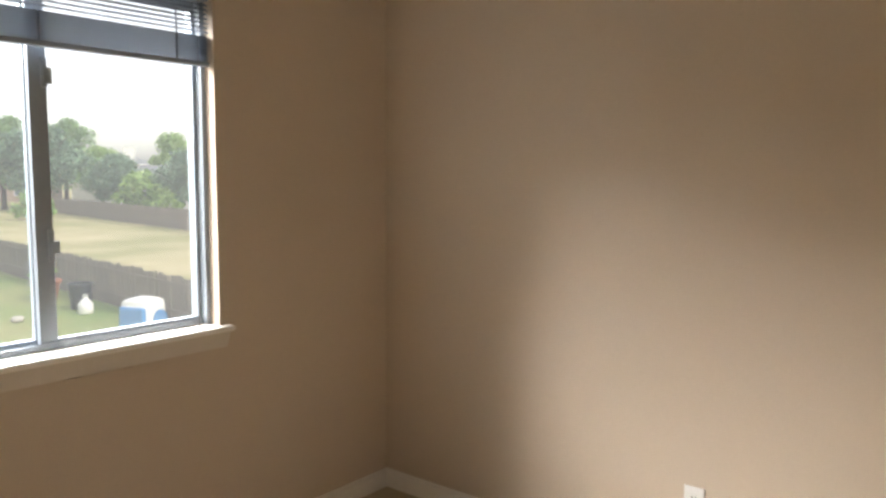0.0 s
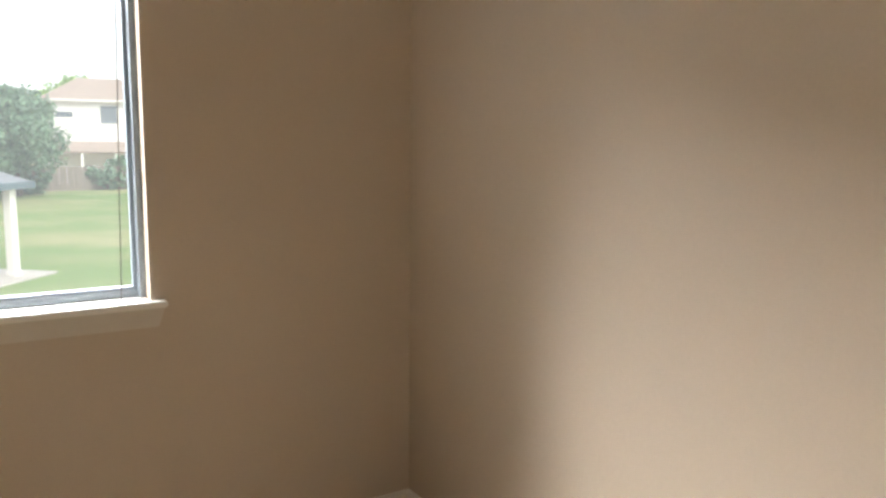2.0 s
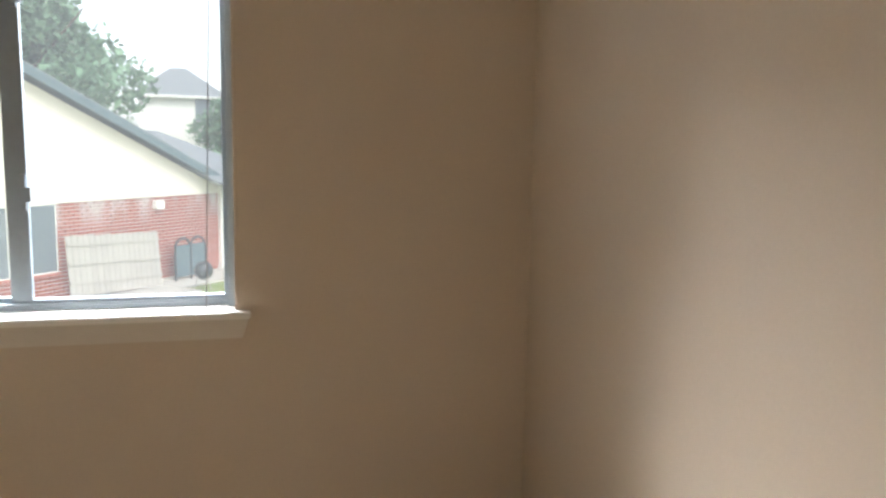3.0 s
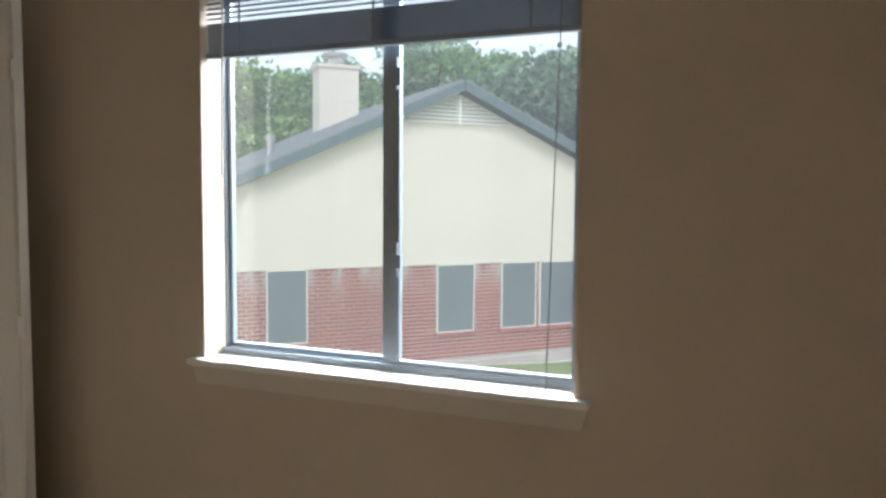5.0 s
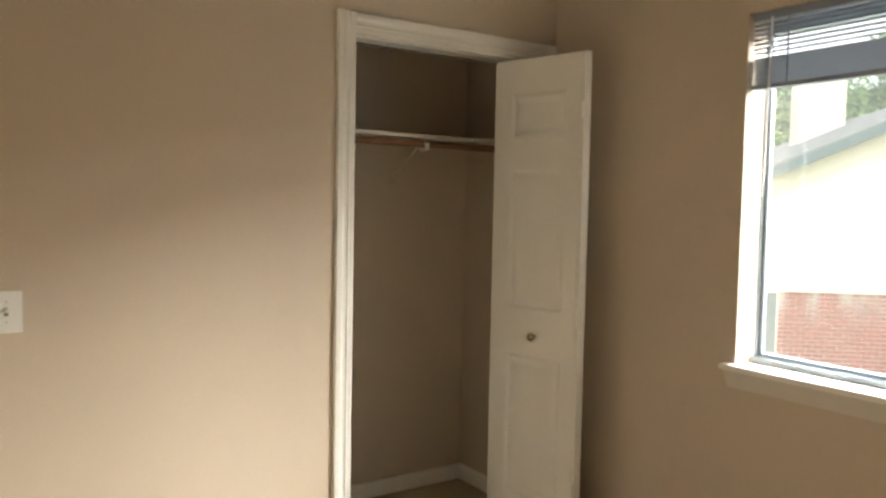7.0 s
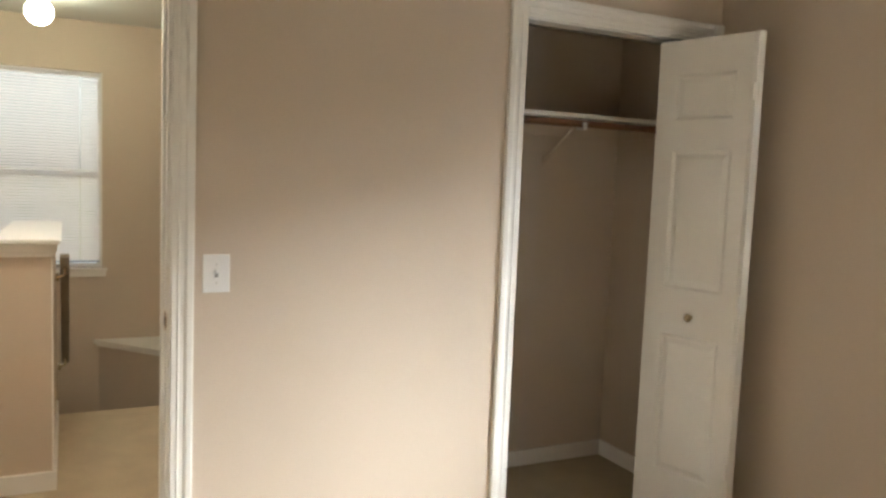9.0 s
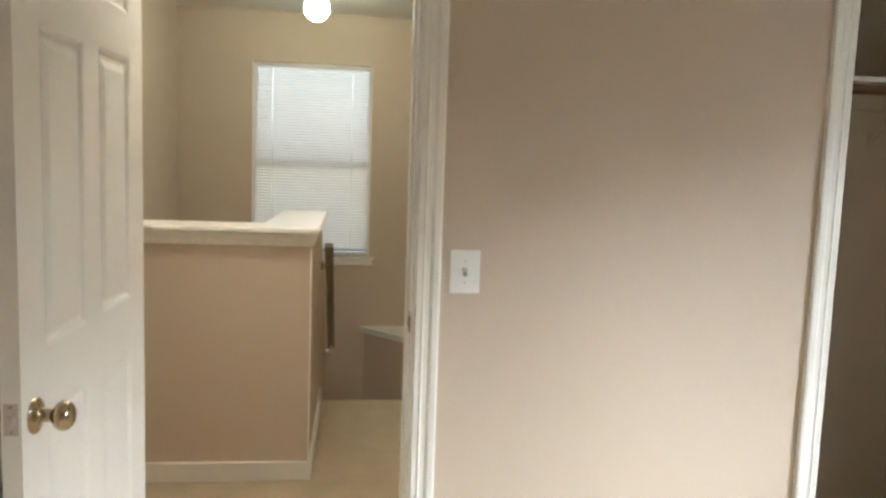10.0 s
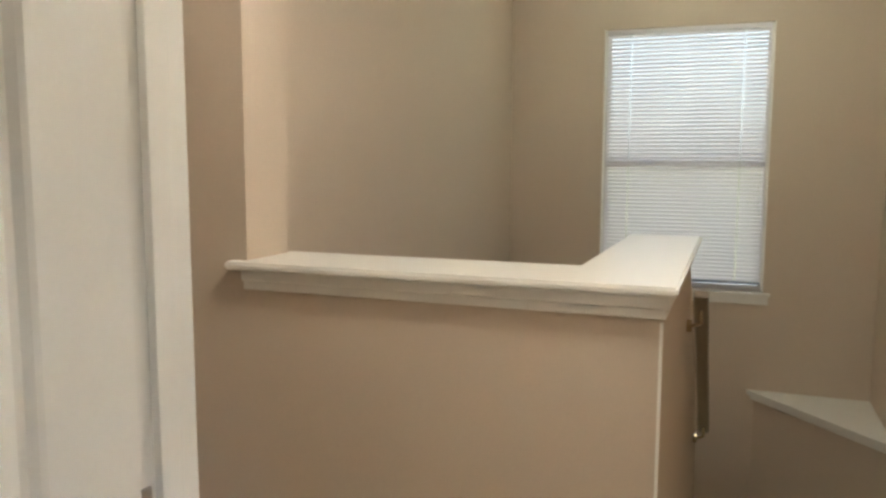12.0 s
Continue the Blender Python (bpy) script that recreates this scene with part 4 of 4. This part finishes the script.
for src, az, dist, size, turn in ((sh, 21.0, 74, 1.2, 60), (sh3, 1.0, 66, 1.4, 90), (sh3, -2.0, 66, 1.2, 30), (sh3, 8.5, 71, 1.5, 200), (sh, 29.3, 82, 1.6, 100)):
    put(copy_thing(src, Matrix.Identity(4)), az, dist, size, turn)


# ---- far houses ----
def far_house(az, dist, width, depth, eave, peak, turn, wall, roof, label, wins=(), porch=False, chimney=None):
    e = tagged(base("house"), label, "house")
    put(e, az, dist, 1.0, turn)
    boxes("wall", [(-width / 2, width / 2, 0, depth, -0.1, eave)], wall, e)
    bm = bmesh.new()
    o = 0.5
    a, b, c0, d0 = (-width / 2 - o, -o, eave - 0.1), (width / 2 + o, -o, eave - 0.1), (width / 2 + o, depth + o, eave - 0.1), (-width / 2 - o, depth + o, eave - 0.1)
    r0, r1 = (-width / 2 + depth * 0.4, depth / 2, peak), (width / 2 - depth * 0.4, depth / 2, peak)
    vs = [bm.verts.new(p) for p in (a, b, c0, d0, r0, r1)]
    for f in ((0, 1, 5, 4), (1, 2, 5), (2, 3, 4, 5), (3, 0, 4), (3, 2, 1, 0)):
        bm.faces.new([vs[i] for i in f])
    part("roof", bm, roof, e)
    boxes("eave_board", [(-width / 2 - o, width / 2 + o, -o - 0.06, -o, eave - 0.25, eave - 0.08)], OFFWHITE, e)
    for x, z, w, h in wins:
        f = boxes("window", [(x - w / 2 - 0.08, x + w / 2 + 0.08, -0.05, 0.01, z - 0.08, z + h + 0.08)], OFFWHITE, e)
        boxes("pane", [(x - w / 2, x + w / 2, -0.07, -0.05, z, z + h)], SCREEN, f)
    if porch:
        bm = bmesh.new()
        slab(bm, [(-width / 2 - 0.3, -3.0, 3.1), (width * 0.32, -3.0, 3.1), (width * 0.32, 0, 4.0), (-width / 2 - 0.3, 0, 4.0)], 0.15)
        part("porch_roof", bm, roof, e)
        for k in range(4):
            x = -width / 2 + k * width * 0.26
            boxes("porch_post", [(x - 0.12, x + 0.12, -2.9, -2.66, -0.1, 3.1)], OFFWHITE, e)
    if chimney:
        x, y, z = chimney
        boxes("chimney", [(x - 0.8, x + 0.8, y - 0.5, y + 0.5, 0, z)], OFFWHITE, e)
    return e


far_house(8.5, 80, 11.0, 8, 7.9, 10.1, -4, OFFWHITE, SHINGLEB, "white two-storey house with a tan roof and a porch", [(0.0, 5.7, 1.4, 1.6), (4.6, 1.6, 1.3, 1.2), (-3.8, 6.2, 1.4, 0.5)], True, (3.4, 0.2, 11.0))
far_house(-4.3, 62, 6.0, 6, 7.5, 9.7, 6, OFFWHITE, SHINGLE, "pale two-storey house with a grey roof", [(1.6, 5.6, 1.1, 1.6), (-1.5, 1.4, 1.2, 1.4)])
far_house(26.2, 112, 10, 8, 5.2, 6.6, -25, OFFWHITE, SHINGLE, "white house among trees beyond the field", [(1, 2.0, 1.2, 1.4)], False, (2.2, 2, 7.4))
far_house(29.0, 90, 9, 7, 2.6, 4.9, -30, OFFWHITE, SHINGLE, "low house with a grey roof beyond the field", [(1.5, 0.9, 1.2, 1.2)])
far_house(19.2, 118, 16, 8, 2.8, 5.2, -18, SHINGLEB, SHINGLE, "low brown house beyond the field", [(-3, 0.8, 1.6, 1.3), (3, 0.8, 1.6, 1.3)])

shed = tagged(base("garden_shed", 14.6, 49.6, G, -10), "white garden shed with double doors on the lawn", "shed")
boxes("wall", [(-1.75, 1.75, 0, 2.6, 0, 2.05)], OFFWHITE, shed)
bm = bmesh.new()
for x in (-1, 1):
    slab(bm, [(0, -0.2, 2.75), (x * 1.1, -0.2, 2.5), (x * 1.1, 2.8, 2.5), (0, 2.8, 2.75)][::x], 0.07)
    slab(bm, [(x * 1.1, -0.2, 2.5), (x * 1.95, -0.2, 1.98), (x * 1.95, 2.8, 1.98), (x * 1.1, 2.8, 2.5)][::x], 0.07)
part("roof", bm, SHINGLEB, shed)
bm = bmesh.new()
v = [(-1.75, 2.05), (1.75, 2.05), (1.05, 2.45), (0, 2.68), (-1.05, 2.45)]
f, b = [bm.verts.new((x, 0.0, z)) for x, z in v], [bm.verts.new((x, 0.1, z)) for x, z in v]
bm.faces.new(f), bm.faces.new(b[::-1])
part("gable", bm, OFFWHITE, shed)
for x in (-0.47, 0.47):
    dd = boxes("door", [(x - 0.45, x + 0.45, -0.04, 0.0, 0.12, 1.85)], OFFWHITE, shed)
    boxes("door_trim", [(x - 0.43, x + 0.43, -0.055, -0.04, 0.95, 1.03)], SHINGLEB, dd)
boxes("door_head", [(-1.0, 1.0, -0.07, 0.0, 1.87, 1.97)], SHINGLEB, shed)
boxes("skid", [(-0.6, 0.6, -0.05, 0.0, -0.02, 0.10)], DARK, shed)

# small things on the lawn
toy = tagged(base("plastic_play_house", 11.4, 16.7, G, 20), "white and blue plastic play house on the lawn", "toy")
bm = bmesh.new()
box(bm, -0.46, 0.46, -0.45, 0.45, 0, 0.95, 0.26)
part("body", bm, PLASTIC, toy)
bm = bmesh.new()
box(bm, -0.50, -0.28, -0.40, 0.40, 0.0, 0.75, 0.08)
part("side_panel", bm, BLUEP, toy, "blue plastic side panel")
bm = bmesh.new()
rod(bm, (0.1, -0.47, 0.35), (0.1, -0.44, 0.35), 0.28, 20)
part("round_opening", bm, BLUEP, toy)
bin_ = tagged(base("black_tub", 12.0, 21.4, G), "black plastic tub by the fence", "tub")
bm = bmesh.new()
lathe(bm, [(0.30, 0), (0.36, 0.75), (0.40, 0.76), (0.40, 0.82), (0.34, 0.82), (0.30, 0.5)], 20)
part("tub", bm, BLACKM, bin_)
jug = tagged(base("white_jug", 11.7, 20.5, G), "white plastic jug on the grass", "jug")
bm = bmesh.new()
lathe(bm, [(0.20, 0), (0.22, 0.05), (0.22, 0.30), (0.10, 0.44), (0.07, 0.46), (0.07, 0.56), (0.09, 0.58)], 18)
part("bottle", bm, PLASTIC, jug, smooth=True)
pot = tagged(base("planter", 12.1, 24.0, G), "terracotta planter with reddish plant by the fence", "planter")
bm = bmesh.new()
lathe(bm, [(0.32, 0), (0.45, 0.55), (0.50, 0.56), (0.50, 0.66), (0.40, 0.66)], 20)
part("pot", bm, TERRA, pot)
me = crown_mesh("plant", 260, 0.55, 0.35, 0.95, 0.11, 21, 8)
me.materials.append(LEAF2)
c = new("plant", me)
c.parent = pot
for i, (x, y) in enumerate(((9.77, 20.6), (9.2, 22.5), (11.3, 27.0))):
    bm = bmesh.new()
    bmesh.ops.create_icosphere(bm, subdivisions=2, radius=0.16, matrix=Matrix.Translation((0, 0, 0.1)) @ Matrix.Diagonal((1.2, 0.9, 0.6 + 0.1 * i, 1)))
    ob = tagged(part("pale_stone", bm, CONCRETE, smooth=True), "pale stone lying in the grass", "stone", "stones on the lawn")
    ob.matrix_world = pose(x, y, G)

# ---- brickwork of the neighbouring house ----
BH, BL, JT = 0.098, 0.26, 0.026
bm = bmesh.new()
box(bm, 0, BL - JT, -0.012, 0.019, 0, BH - JT)
brick_me = bpy.data.meshes.new("brick")
bm.to_mesh(brick_me)
bm.free()
brick_me.materials.append(BRICK)
verts, faces = [], []
count = 0
for row in range(int((BT - 0.12) / BH)):
    z = 0.11 + row * BH
    u = U0 - (BL / 2 if row % 2 else 0)
    while u < U1 - 0.05:
        a, b = max(u, U0), min(u + BL - JT, U1)
        cut = [(w0 - 0.01, w1 + 0.01) for w0, w1 in WINS if z + BH > 0.70 and a < w1 and b > w0]
        for w0, w1 in cut:
            if a < w0:
                b = min(b, w0)
            else:
                a = max(a, w1)
        if b - a > 0.03:
            if count < 300 and 1.9 < u < 6.5 and 1.1 < z < 2.5 and not cut and b - a > BL - JT - 0.001:
                ob = new("brick", brick_me)
                ob.parent = house
                ob.matrix_basis = pose(a, 0, z)
                count += 1
            else:
                i = len(verts)
                for zz in (z, z + BH - JT):
                    verts += [(a, -0.012, zz), (b, -0.012, zz), (b, 0.019, zz), (a, 0.019, zz)]
                faces += [(i, i + 1, i + 5, i + 4), (i + 1, i + 2, i + 6, i + 5), (i + 3, i, i + 4, i + 7), (i + 4, i + 5, i + 6, i + 7), (i, i + 3, i + 2, i + 1)]
        u += BL
me = bpy.data.meshes.new("brickwork")
me.from_pydata(verts, [], faces)
me.materials.append(BRICK)
bw_ob = new("brickwork", me)
bw_ob.parent = house
tagged(bw_ob, "red brick courses", kind="stuff")
